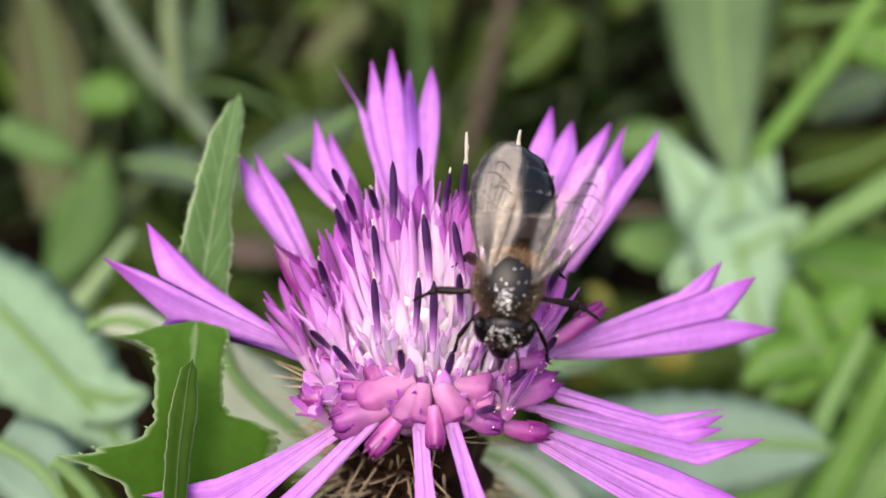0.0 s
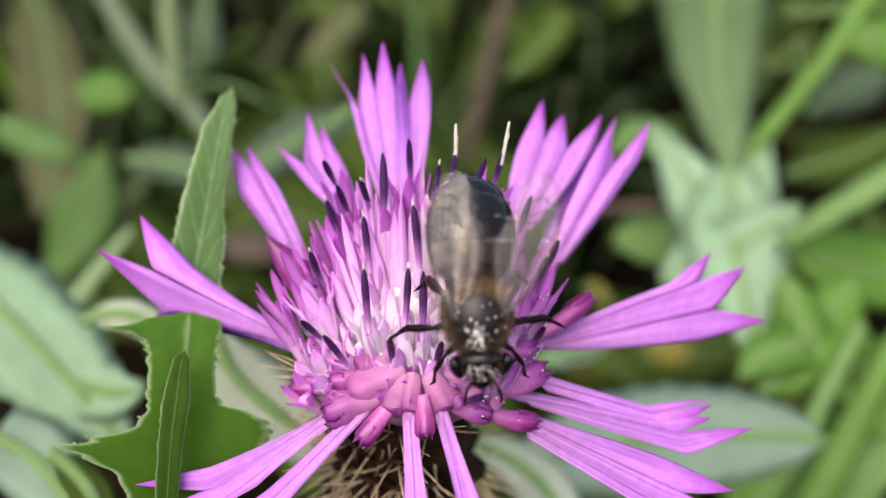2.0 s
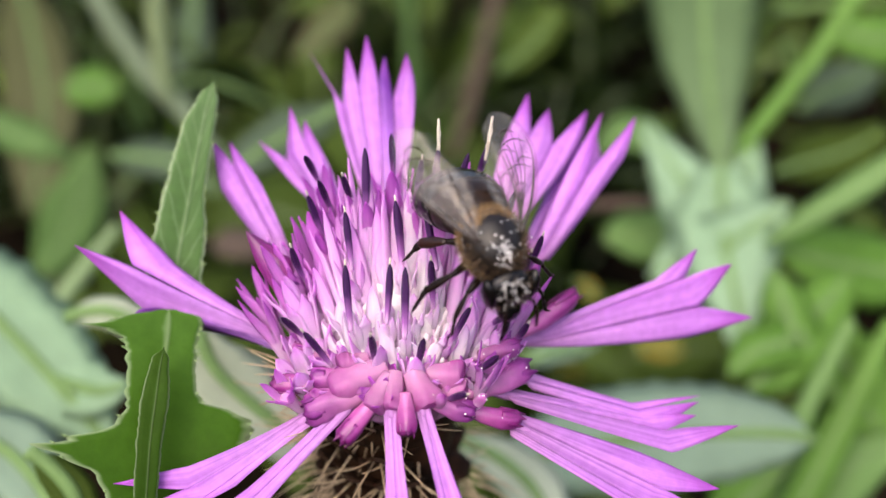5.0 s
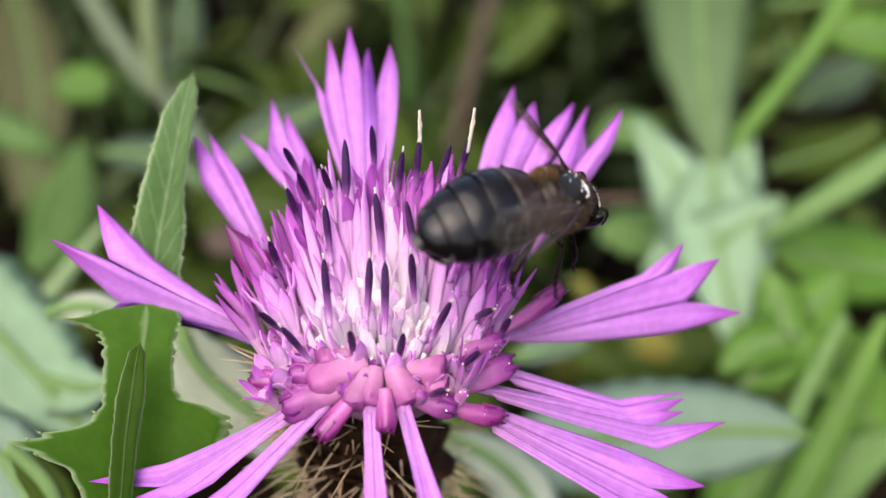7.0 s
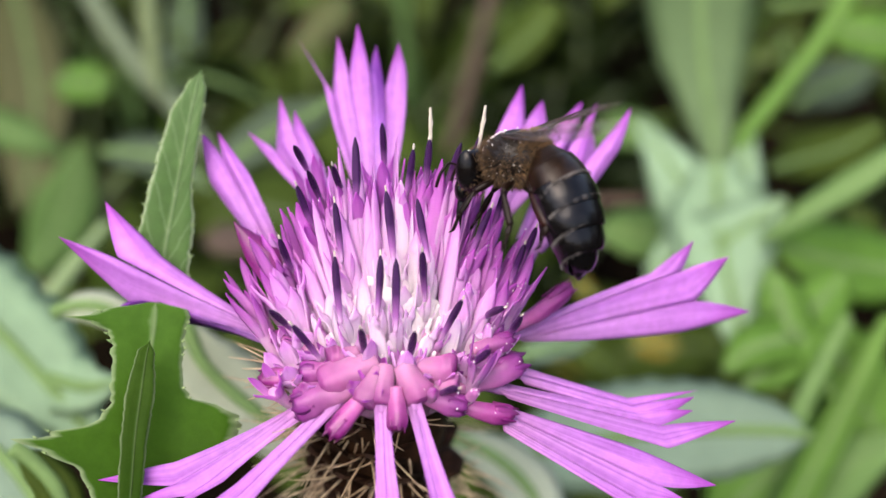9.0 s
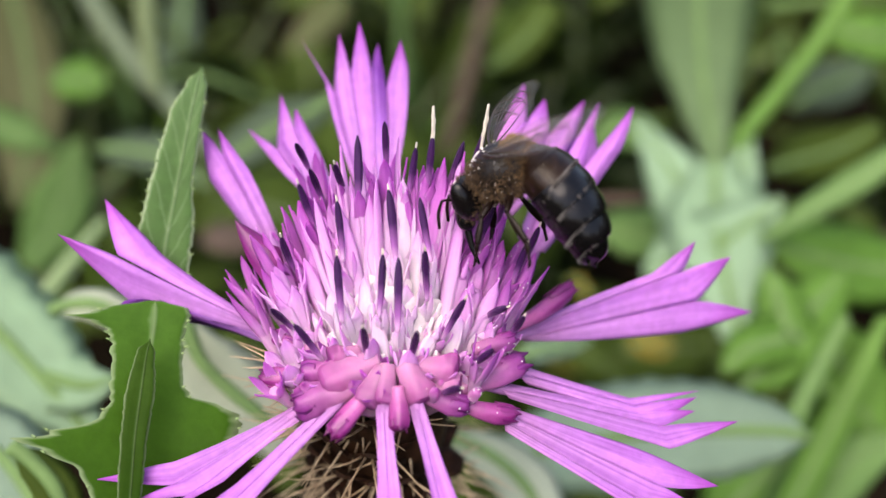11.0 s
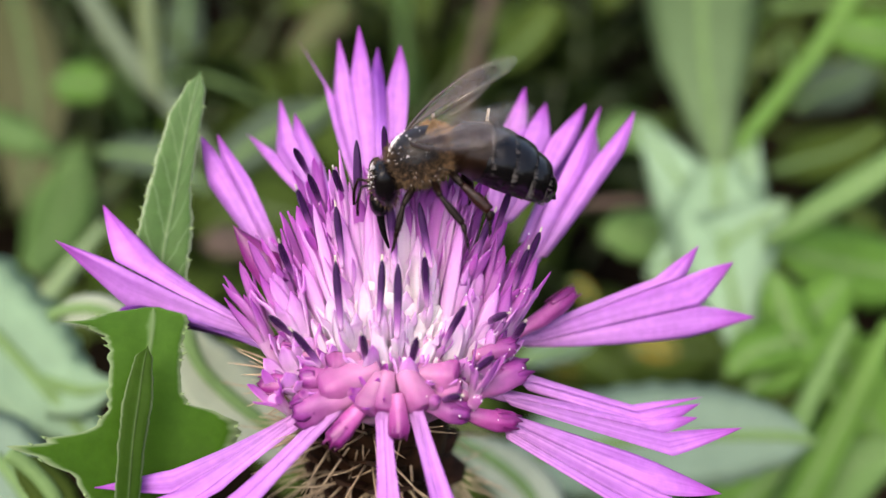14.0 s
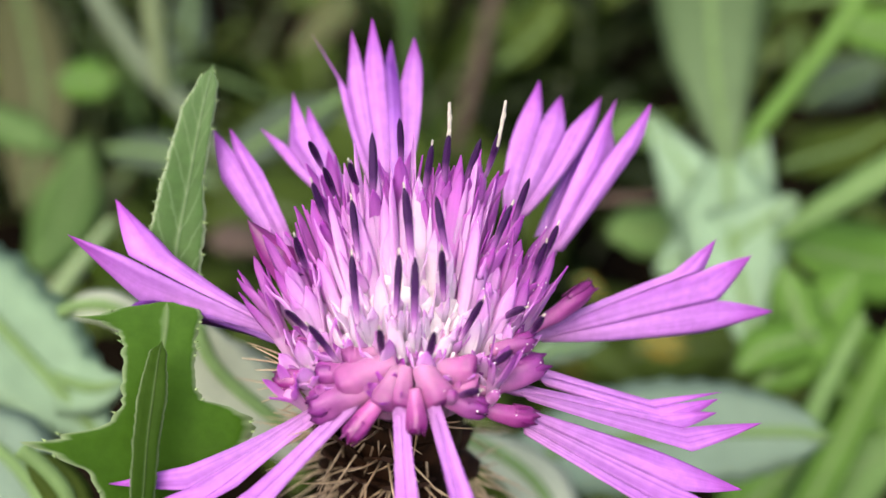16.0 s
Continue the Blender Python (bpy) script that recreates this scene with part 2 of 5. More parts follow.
def wing_membrane():
    """A clear film: mostly transparent, a little haze, and a wrinkled gloss that grows towards grazing angles."""
    m, nt, p = shader("wing_membrane")
    n = noise_node(nt, 900, 3)
    link(nt, ramp(nt, n, [(0.3, (0.40, 0.31, 0.25)), (0.7, (0.66, 0.58, 0.52))]), p.inputs["Base Color"])
    p.inputs["Roughness"].default_value = 0.5
    shine = nt.nodes.new("ShaderNodeBsdfGlossy")
    shine.inputs["Roughness"].default_value = 0.3
    b = nt.nodes.new("ShaderNodeBump")
    b.inputs["Strength"].default_value, b.inputs["Distance"].default_value = 0.6, 0.0003
    link(nt, n, b.inputs["Height"])
    link(nt, b.outputs[0], shine.inputs["Normal"])
    clear = nt.nodes.new("ShaderNodeBsdfTransparent")
    clear.inputs[0].default_value = (0.985, 0.965, 0.94, 1)
    mx = nt.nodes.new("ShaderNodeMixShader")
    mx.inputs[0].default_value = 0.015
    link(nt, clear.outputs[0], mx.inputs[1])
    link(nt, p.outputs[0], mx.inputs[2])
    fr = nt.nodes.new("ShaderNodeFresnel")
    fr.inputs["IOR"].default_value = 1.36
    top = nt.nodes.new("ShaderNodeMixShader")
    link(nt, mathn(nt, "MINIMUM", fr.outputs[0], 0.035), top.inputs[0])
    link(nt, mx.outputs[0], top.inputs[1])
    link(nt, shine.outputs[0], top.inputs[2])
    link(nt, top.outputs[0], nt.nodes["Material Output"].inputs[0])
    return m


MEMBRANE = wing_membrane()


# ---- mesh helpers ----
def layers(bm):
    g = bm.verts.layers.float.get("grad") or bm.verts.layers.float.new("grad")
    s = bm.verts.layers.float.get("side") or bm.verts.layers.float.new("side")
    return g, s


def spline(pts, n):
    """n + 1 points of a smooth line through pts, and the parameter of each within pts."""
    k = len(pts) - 1
    out = []
    for i in range(n + 1):
        u = i / n * k
        j = min(int(u), k - 1)
        f = u - j
        a, b = pts[j], pts[j + 1]
        z = pts[j - 1] if j else a + (a - b)
        c = pts[j + 2] if j + 2 <= k else b + (b - a)
        out.append((0.5 * (2 * a + (b - z) * f + (2 * z - 5 * a + 4 * b - c) * f * f + (3 * a - z - 3 * b + c) * f ** 3), u))
    return out


def blade(bm, pts, half, up, thick, fold=0.0, saw=0.0, n=14, mat=0, g0=0.0, g1=1.0, curl=0.0, teeth=1.0):
    """A closed thin blade along pts with half widths half; fold lifts its edges; saw notches its rim."""
    g, s = layers(bm)
    rings = []
    line = spline(pts, n)
    for i, (p, u) in enumerate(line):
        j = min(int(u), len(half) - 2)
        w = half[j] + (half[j + 1] - half[j]) * (u - j)
        if saw:
            w *= 1 + saw * (((i * teeth) % 2) - 0.5) * 2 * random.uniform(0.5, 1.2)
        q = line[min(i + 1, n)][0] - line[max(i - 1, 0)][0]
        tan = q.normalized()
        side = tan.cross(up)
        side = side.normalized() if side.length > 1e-6 else Vector((1, 0, 0))
        nrm = side.cross(tan).normalized()
        ring = []
        for x, h in ((-1, 0), (-0.55, 1), (0, 1), (0.55, 1), (1, 0), (0.55, -1), (0, -1), (-0.55, -1)):
            lift = fold * abs(x) * w + curl * x * w
            v = bm.verts.new(p + side * (x * w) + nrm * (lift + h * thick * 0.5))
            v[g], v[s] = g0 + (g1 - g0) * i / n, x
            ring.append(v)
        rings.append(ring)
    for a, b in zip(rings, rings[1:]):
        for k in range(8):
            f = bm.faces.new((a[k], a[(k + 1) % 8], b[(k + 1) % 8], b[k]))
            f.material_index, f.smooth = mat, True
    for ring, rev in ((rings[0], True), (rings[-1], False)):
        f = bm.faces.new(ring[::-1] if rev else ring)
        f.material_index = mat


def tube(bm, pts, radii, seg=8, n=10, mat=0, g0=0.0, g1=1.0, flat=1.0, up=None):
    """A round (or flattened) body along pts."""
    if up is None:
        up = Vector((0, 1, 0)) if abs((pts[-1] - pts[0]).normalized().z) > 0.75 else Vector((0, 0, 1))
    g, s = layers(bm)
    rings = []
    line = spline(pts, n)
    for i, (p, u) in enumerate(line):
        j = min(int(u), len(radii) - 2)
        r = radii[j] + (radii[j + 1] - radii[j]) * (u - j)
        tan = (line[min(i + 1, n)][0] - line[max(i - 1, 0)][0]).normalized()
        side = tan.cross(up)
        side = side.normalized() if side.length > 1e-4 else Vector((1, 0, 0))
        nrm = side.cross(tan).normalized()
        ring = []
        for k in range(seg):
            a = 2 * math.pi * k / seg
            v = bm.verts.new(p + side * (math.cos(a) * r) + nrm * (math.sin(a) * r * flat))
            v[g] = g0 + (g1 - g0) * i / n
            ring.append(v)
        rings.append(ring)
    for a, b in zip(rings, rings[1:]):
        for k in range(seg):
            f = bm.faces.new((a[k], a[(k + 1) % seg], b[(k + 1) % seg], b[k]))
            f.material_index, f.smooth = mat, True
    for ring, rev in ((rings[0], True), (rings[-1], False)):
        f = bm.faces.new(ring[::-1] if rev else ring)
        f.material_index, f.smooth = mat, True


def ball(bm, centre, radii, rot=None, u=14, v=10, mat=0):
    layers(bm)
    m = Matrix.LocRotScale(centre, rot, radii)
    made = bmesh.ops.create_uvsphere(bm, u_segments=u, v_segments=v, radius=1, matrix=m)
    for f in {f for w in made["verts"] for f in w.link_faces}:
        f.material_index, f.smooth = mat, True


def mesh_of(name, bm, materials):
    me = bpy.data.meshes.new(name)
    bmesh.ops.recalc_face_normals(bm, faces=bm.faces)
    bm.to_mesh(me)
    bm.free()
    for m in materials if isinstance(materials, (list, tuple)) else [materials]:
        me.materials.append(m)
    return me


def piece(name, me, parent, m=None, label=""):
    ob = new(name, me)
    ob.parent = parent
    if m is not None:
        ob.matrix_basis = m
    return tagged(ob, label)


def part(name, bm, materials, parent, label="", m=None):
    return piece(name, mesh_of(name, bm, materials), parent, m, label)


def V(*a):
    return Vector(a) * MM


# ---- ground ----
def build_ground():
    bm = bmesh.new()
    xs = [-40, -10, -3, -1] + [-0.6 + 0.03 * i for i in range(41)] + [1, 3, 10, 40]
    ys = [-40, -10, -3, -1] + [-0.4 + 0.03 * i for i in range(51)] + [1.5, 3, 10, 40]
    grid = [[bm.verts.new((x, y, 0.012 * noise.noise((x * 9, y * 9, 0)) + 0.006 * noise.noise((x * 31, y * 31, 2)) if abs(x) < 0.7 and abs(y) < 1.2 else 0)) for x in xs] for y in ys]
    for a, b in zip(grid, grid[1:]):
        for i in range(len(xs) - 1):
            bm.faces.new((a[i], a[i + 1], b[i + 1], b[i])).smooth = True
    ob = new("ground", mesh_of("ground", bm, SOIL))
    return tagged(ob, "soil under the weeds, near-black to stand for shade", "ground", kind="structure")


build_ground()

# ---- the flower ----
FLOWER_POSE = pose(-0.00200, 0.04611, 0.13435, 10, 0, 0)
flower = tagged(new("knapweed"), "purple knapweed flower head with spiny bracts on a leafy stem", "flower")
flower.matrix_world = FLOWER_POSE
INTO_FLOWER = FLOWER_POSE.inverted()

# ray florets: the base, then the rim from side to side: shoulder, tip, notch, tip ... shoulder, in millimetres from the rim's centre
def ray(base, rim, claw=0.5, flare=0.95, arch=0.18, root=0.62, mat=None, dusky=()):
    """A narrow claw that widens into pointed lobes, fused side by side below the notches; each lobe arches a little."""
    b, rim = V(*base), [V(*q) for q in rim]
    count = len(rim) // 2
    ends = rim[0::2]
    mean = sum(ends, Vector()) / len(ends)
    axis = mean - b
    out = Vector((mean.x, mean.y, 0)).normalized()
    up = (Vector((0, 0, 1)) - out * 0.8).normalized()
    across = (ends[-1] - ends[0]).normalized()
    up = (up - across * up.dot(across)).normalized()
    rnd = random.Random(int(abs(base[0]) * 100) + len(rim))
    un = 0.64

    def border(j, u):
        """The seam j from the base (u = 0) to its notch or shoulder (u = 1)."""
        a = b + across * (j / count - 0.5) * root * MM
        e = ends[j]
        c = b + axis * claw + (e - mean) * flare * 0.42 + across * (j / count - 0.5) * 0.4 * MM
        return a * (1 - u) ** 2 + c * 2 * u * (1 - u) + e * u * u

    bm = bmesh.new()
    tube(bm, [b - axis.normalized() * 1.2 * MM, b, b + axis * 0.12], [0.34 * MM, 0.36 * MM, 0.2 * MM], 10, 8, g1=0.1)
    floret = part("ray_floret", bm, mat or PETAL, flower, "lilac ray floret with pointed lobes")
    n, cols = 36, (-1, -0.72, -0.4, 0, 0.4, 0.72, 1)
    for i in range(count):
        tip = rim[2 * i + 1]
        bm = bmesh.new()
        g, sd = layers(bm)
        wide = ends[i + 1] - ends[i]
        ring = []
        twist, crook, ph = rnd.uniform(-0.25, 0.25), rnd.uniform(-0.25, 0.25) * MM, rnd.uniform(0, 6)
        for r in range(n + 1):
            u = r / n
            if u <= un:
                left, right = border(i, u / un), border(i + 1, u / un)
                t = 0.0
            else:
                t = (u - un) / (1 - un)
                swell = 0.05 * math.sin(math.pi * t ** 0.8)
                left = ends[i].lerp(tip, t) - wide * swell
                right = ends[i + 1].lerp(tip, t) + wide * swell
            w = (right - left).length
            row = []
            for sg in (1, -1):
                for c in cols if sg > 0 else cols[::-1]:
                    lift = arch * w * (1 - c * c) + 0.035 * w * math.sin(5 * c + ph + 2 * u) + twist * w * c * t * 0.5 + crook * t * t
                    if u < 0.4:
                        lift += 0.25 * MM * (0.4 - u) / 0.4 * (1 - ((i + (c + 1) / 2) / count * 2 - 1) ** 2)
                    v = bm.verts.new(left.lerp(right, (c + 1) / 2) + up * (lift + sg * 0.04 * MM * (1 - 0.6 * abs(c))))
                    v[g], v[sd] = u, c * 0.9 + 2.3 * i
                    row.append(v)
            ring.append(row)
        k = 2 * len(cols)
        for p, q in zip(ring, ring[1:]):
            for j in range(k):
                bm.faces.new((p[j], p[(j + 1) % k], q[(j + 1) % k], q[j])).smooth = True
        bm.faces.new(ring[0][::-1])
        if i in dusky:
            part("petal_lobe", bm, PETAL_DUSKY, floret, "dark violet lobe")
        else:
            part("petal_lobe", bm, mat or PETAL, floret)


ray((-8.09, -0.01, -0.01), [(-13.86, 1.23, 0.16), (-18.54, 1.49, 0.75), (-17.64, 1.54, 1.85), (-22.06, 3.92, 5.39), (-18.19, 3.12, 4.36), (-19.50, 6.84, 6.10), (-15.42, 4.54, 2.34)], root=1.5, arch=0.3, dusky=(0,))  # left, cupped round its throat
ray((-8.64, 5.77, 2.66), [(-13.47, 10.55, 4.83), (-14.24, 13.48, 7.05), (-12.40, 11.44, 6.13), (-12.93, 13.15, 7.42), (-10.35, 10.07, 5.79)], root=1.5, flare=1.7, arch=0.2)  # upper left
ray((-5.52, 8.85, 4.59), [(-9.53, 13.07, 4.94), (-11.23, 15.09, 5.99), (-9.01, 13.34, 5.54), (-8.91, 16.56, 8.23), (-7.58, 13.65, 6.79), (-7.55, 14.66, 8.21), (-5.60, 11.85, 5.98)], root=1.6, flare=1.8)  # back left
ray((-1.67, 9.24, 4.27), [(-5.60, 17.16, 8.89), (-7.49, 19.66, 11.06), (-4.90, 16.33, 8.56), (-4.56, 19.31, 11.57), (-3.66, 16.88, 9.62), (-3.03, 19.60, 12.35), (-2.22, 17.33, 9.82), (-1.74, 19.38, 10.76), (-1.09, 16.49, 8.74), (-0.02, 18.44, 11.50), (0.55, 16.70, 9.73)], root=2.2, flare=1.9, arch=0.12, dusky=(3,))  # back
ray((6.96, 7.94, 3.58), [(7.03, 14.21, 6.21), (9.16, 18.24, 8.29), (9.09, 14.86, 6.64), (10.74, 17.46, 7.42), (10.80, 14.37, 6.09), (13.69, 17.52, 7.19), (12.90, 14.87, 6.05)], root=1.6, flare=1.9, arch=0.14)  # back right
ray((9.19, 8.16, 1.58), [(11.15, 14.03, 3.62), (13.30, 17.83, 5.75), (13.08, 15.64, 4.51), (14.49, 17.72, 5.63), (14.73, 14.17, 3.78)], root=1.6, flare=1.8, dusky=(0,))  # back right, behind
ray((9.40, 6.25, 1.70), [(11.83, 12.20, 5.47), (14.66, 16.69, 7.47), (13.11, 11.77, 5.00), (17.07, 16.04, 7.65), (15.95, 12.95, 6.01)], root=1.6, flare=1.7, arch=0.18)  # right upper
ray((8.47, 1.50, -1.33), [(17.77, 5.49, 0.71), (20.70, 6.85, 2.52), (19.88, 5.69, 0.63), (23.45, 6.72, 1.17), (21.09, 4.69, -1.23), (25.12, 4.48, -2.20), (19.63, 2.93, -2.73)], root=1.0, flare=1.5, arch=0.12)  # right
ray((7.96, -2.20, -0.95), [(15.45, -2.46, -3.19), (20.21, -1.92, -3.04), (15.68, -3.18, -3.09), (19.84, -2.60, -2.89), (16.69, -4.19, -3.76)], root=1.9, flare=1.6, arch=0.22)  # lower right, upper
ray((6.69, -3.85, -0.55), [(15.29, -3.39, -3.17), (19.55, -3.54, -3.04), (17.24, -4.48, -3.49), (22.27, -4.29, -3.28), (17.54, -6.14, -3.69)], root=1.7, flare=1.5, arch=0.15)  # lower right, middle
ray((7.19, -5.78, -1.19), [(14.74, -6.42, -2.95), (20.37, -8.09, -4.81), (16.33, -8.77, -3.77), (18.21, -9.56, -4.35), (15.33, -9.78, -4.00), (19.00, -10.60, -4.76), (13.56, -9.87, -3.50)], root=1.7, flare=1.5, arch=0.15)  # lower right, lower
ray((1.35, -6.58, 1.80), [(2.49, -12.40, -0.03), (2.48, -15.37, -1.24), (3.15, -13.34, -0.18), (3.99, -14.97, -1.39), (4.02, -12.61, 0.03)], flare=0.8, root=1.0)  # front
ray((-0.49, -6.65, 1.73), [(-0.65, -12.40, -0.03), (-0.80, -15.42, -1.14), (0.12, -13.34, -0.18), (0.83, -15.07, -1.20), (0.77, -12.51, 0.15)], flare=0.8, root=1.0)  # front, left
ray((-3.25, -6.08, 1.16), [(-9.15, -10.28, -1.56), (-12.17, -11.95, -3.11), (-9.36, -11.36, -2.01), (-10.73, -12.80, -3.16), (-8.02, -11.41, -1.62)], flare=0.85, arch=0.25, root=1.1)  # lower left, steep
ray((-5.55, -6.03, 0.02), [(-13.28, -8.21, -2.25), (-18.00, -8.86, -3.27), (-13.14, -9.39, -2.81), (-15.81, -10.06, -3.56), (-11.70, -10.04, -2.93), (-14.02, -10.92, -3.92), (-10.00, -9.64, -2.20)], flare=0.85, arch=0.25, root=1.2)  # lower left, flat
ray((-5.98, -1.46, 2.10), [(-9.22, 1.93, 4.68), (-10.47, 4.41, 6.39), (-7.42, 2.87, 5.27)], claw=0.6, arch=0.3, mat=KNOB)  # left flank, broad magenta lobe


def anther_mesh():
    """A slender five-ribbed column, one metre long along z, to be scaled."""
    bm = bmesh.new()
    tube(bm, [Vector((0, 0, -0.15)), Vector((0.01, 0, 0.2)), Vector((0.015, 0, 0.6)), Vector((0.008, 0, 0.86)), Vector((0, 0, 1))],
         [0.05, 0.075, 0.09, 0.068, 0.014], 20, 18)
    for v in bm.verts:
        a = math.atan2(v.co.y, v.co.x)
        k = 1 + 0.07 * math.cos(5 * a) * min(1, (1.05 - v.co.z) * 4)
        v.co.x, v.co.y = v.co.x * k, v.co.y * k
    return mesh_of("anther_column", bm, ANTHER)


def stigma_mesh():
    bm = bmesh.new()
    tube(bm, [Vector((0, 0, -0.3)), Vector((0, 0, 0.5)), Vector((0.06, 0, 1))], [0.16, 0.2, 0.13], 7, 6)
    for k in range(7):
        a = k * 2.4
        ball(bm, (math.cos(a) * 0.18, math.sin(a) * 0.18, 0.1 + 0.12 * k), (0.09, 0.09, 0.09), None, 6, 4)
    return mesh_of("stigma", bm, STIGMA)


def floret_mesh(mat, spread, seed):
    """A tube that opens in five strap-shaped lobes with blunt tips; one long along z."""
    rnd = random.Random(seed)
    bm = bmesh.new()
    tube(bm, [Vector((0, 0, 0)), Vector((0, 0, 0.25)), Vector((0, 0, 0.48)), Vector((0, 0, 0.58))], [0.04, 0.05, 0.075, 0.07], 10, 8, g1=0.45)
    for k in range(5):
        a = k * 1.257 + rnd.uniform(-0.25, 0.25)
        d = Vector((math.cos(a), math.sin(a), 0))
        top = rnd.uniform(0.82, 1.04)
        sp = spread * rnd.uniform(0.4, 1.5)
        twist = Vector((-d.y, d.x, 0)) * rnd.uniform(-0.05, 0.05)
        w = rnd.uniform(0.85, 1.15)
        blade(bm, [d * 0.05 + Vector((0, 0, 0.42)), d * (0.07 + sp * 0.2) + Vector((0, 0, 0.56)), d * (0.078 + sp * 0.45) + twist * 0.4 + Vector((0, 0, 0.72)), d * (0.078 + sp * 0.75) + twist * 0.8 + Vector((0, 0, top - 0.1)), d * (0.07 + sp) + twist + Vector((0, 0, top))],
              [0.05 * w, 0.066 * w, 0.064 * w, 0.044 * w, 0.004], -d, 0.011, fold=0.25, n=14, g0=0.45, g1=1.0)
    return mesh_of("disc_floret", bm, mat)


def closed_mesh(seed):
    """A smooth, still closed tube, fluted towards the tip; one long along z."""
    bm = bmesh.new()
    tube(bm, [Vector((0, 0, 0)), Vector((0.01, 0, 0.4)), Vector((0.02, 0.01, 0.7)), Vector((0.02, 0.02, 0.9)), Vector((0.0, 0.02, 1.0))], [0.08, 0.09, 0.11, 0.085, 0.02], 20, 22)
    for v in bm.verts:
        a = math.atan2(v.co.y, v.co.x)
        k = 1 + 0.12 * math.cos(5 * a + seed) * max(v.co.z - 0.3, 0) + 0.08 * noise.noise(v.co * 5 + Vector((seed * 3, 0, 0)))
        v.co = Vector((v.co.x * k, v.co.y * k, v.co.z))
    return mesh_of("disc_floret", bm, FLORET_PINK)


def aim(base, tip, length=None, turn=0.0, wide=None):
    """The matrix that lays a unit z axis from base to tip (vectors in metres)."""
    d = tip - base
    k = length or d.length
    w = wide or k
    q = d.to_track_quat("Z", "Y")
    return Matrix.Translation(base) @ q.to_matrix().to_4x4() @ Matrix.Rotation(turn, 4, "Z") @ Matrix.Diagonal((w, w, k, 1))


ANTHER_ME, STIGMA_ME = anther_mesh(), stigma_mesh()
FLORETS = [floret_mesh(FLORET, s, i) for i, s in enumerate((0.03, 0.07, 0.11))]
WHITES = [floret_mesh(FLORET_WHITE, s, 20 + i) for i, s in enumerate((0.02, 0.05, 0.08))]
PINKS = [closed_mesh(i) for i in range(3)]
PALES = [floret_mesh(FLORET_PALE, s, 10 + i) for i, s in enumerate((0.02, 0.05, 0.09))]


DISC = random.Random(5)


# disc florets with exserted anther columns: tip and lower end of each column, in millimetres
def anther_floret(high, foot, style=0.3, lean=None):
    out = V(0, -0.5, 0.55)
    tip, low = V(*high) + out, V(*foot) + out
    rad = math.hypot(high[0], high[1])
    d = (tip - low).normalized()
    root = V(high[0] * 0.5, high[1] * 0.5, -0.5).lerp(low - d * 5 * MM, 0.5)
    corolla = DISC.choice(FLORETS if rad > 6.2 else PALES if rad > 4 else WHITES)
    fl = piece("disc_floret", corolla, flower, aim(root, low.lerp(tip, 0.36 if rad > 5.5 and high[1] > 3 else 0.12), None, DISC.uniform(0, 6)))
    inv = fl.matrix_basis.inverted()
    k = (tip - low).length
    piece("anther_column", ANTHER_ME, fl, inv @ aim(low, tip, None, DISC.uniform(0, 6), min(max(k, 3.2 * MM), 4.2 * MM) * 0.76), "dark purple anther column")
    if lean:
        d = Vector(lean).normalized()
        piece("stigma", STIGMA_ME, fl, inv @ aim(tip - d * 0.4 * MM, tip + d * style * MM, None, 0, 0.62 * MM), "pale dusty style")
    elif style:
        piece("stigma", STIGMA_ME, fl, inv @ aim(tip - d * 0.1 * MM, tip + d * style * MM, None, 0, 0.34 * MM), "pale style tip")


anther_floret((-2.31, 6.48, 11.38), (-2.31, 3.86, 6.95), style=0.0)
anther_floret((-3.44, 2.83, 9.19), (-3.17, 1.43, 6.11))
anther_floret((-0.31, 3.24, 9.73), (0.06, 1.22, 6.3))
anther_floret((1.59, 2.79, 9.45), (2.2, 1.03, 6.46), style=0.0)
anther_floret((-3.29, -0.23, 7.52), (-3.06, -2.1, 4.36))
anther_floret((-0.55, -0.37, 7.74), (-0.78, -2.04, 4.79))
anther_floret((0.38, -0.62, 7.61), (0.31, -2.63, 4.21), style=0.0)
anther_floret((1.93, -0.1, 7.81), (2.03, -0.41, 4.42))
anther_floret((-1.61, -4.29, 5.55), (-1.61, -3.43, 2.26))
anther_floret((1.55, -4.45, 5.45), (1.07, -3.77, 2.15), style=0.0)
anther_floret((4.33, -2.42, 6.05), (3.18, -2.31, 2.85))
anther_floret((6.16, 3.1, 8.53), (4.96, 2.07, 5.52))
anther_floret((7.29, 4.9, 9.1), (6.41, 4.3, 5.87), style=0.0)
anther_floret((-5.94, 4.34, 9.31), (-5.25, 4.15, 5.98))
anther_floret((-6.84, 1.5, 7.42), (-6.5, 2.13, 4.1))
anther_floret((-0.65, 7.23, 11.92), (-0.65, 7.09, 8.52), style=0.0)
anther_floret((2.38, 6.48, 11.38), (2.03, 5.33, 8.2), style=1.9, lean=(0.02, 0.25, 1))
anther_floret((5.57, 7.26, 11.05), (4.86, 7.51, 7.74), style=1.9, lean=(0.15, 0.25, 1))
anther_floret((4.31, 6.45, 10.98), (3.26, 5.79, 7.81), style=0.0)
anther_floret((1.34, 5.73, 11.07), (0.82, 5.29, 7.74))
anther_floret((-5.74, -3.52, 5.06), (-4.52, -3.19, 1.9))
anther_floret((-7.19, -2.41, 5.09), (-6.45, -1.04, 2.07), style=0.0)
anther_floret((8.24, 1.64, 6.83), (7.55, 1.74, 3.51))
anther_floret((9.02, 2.91, 7.11), (8.15, 2.9, 3.83))
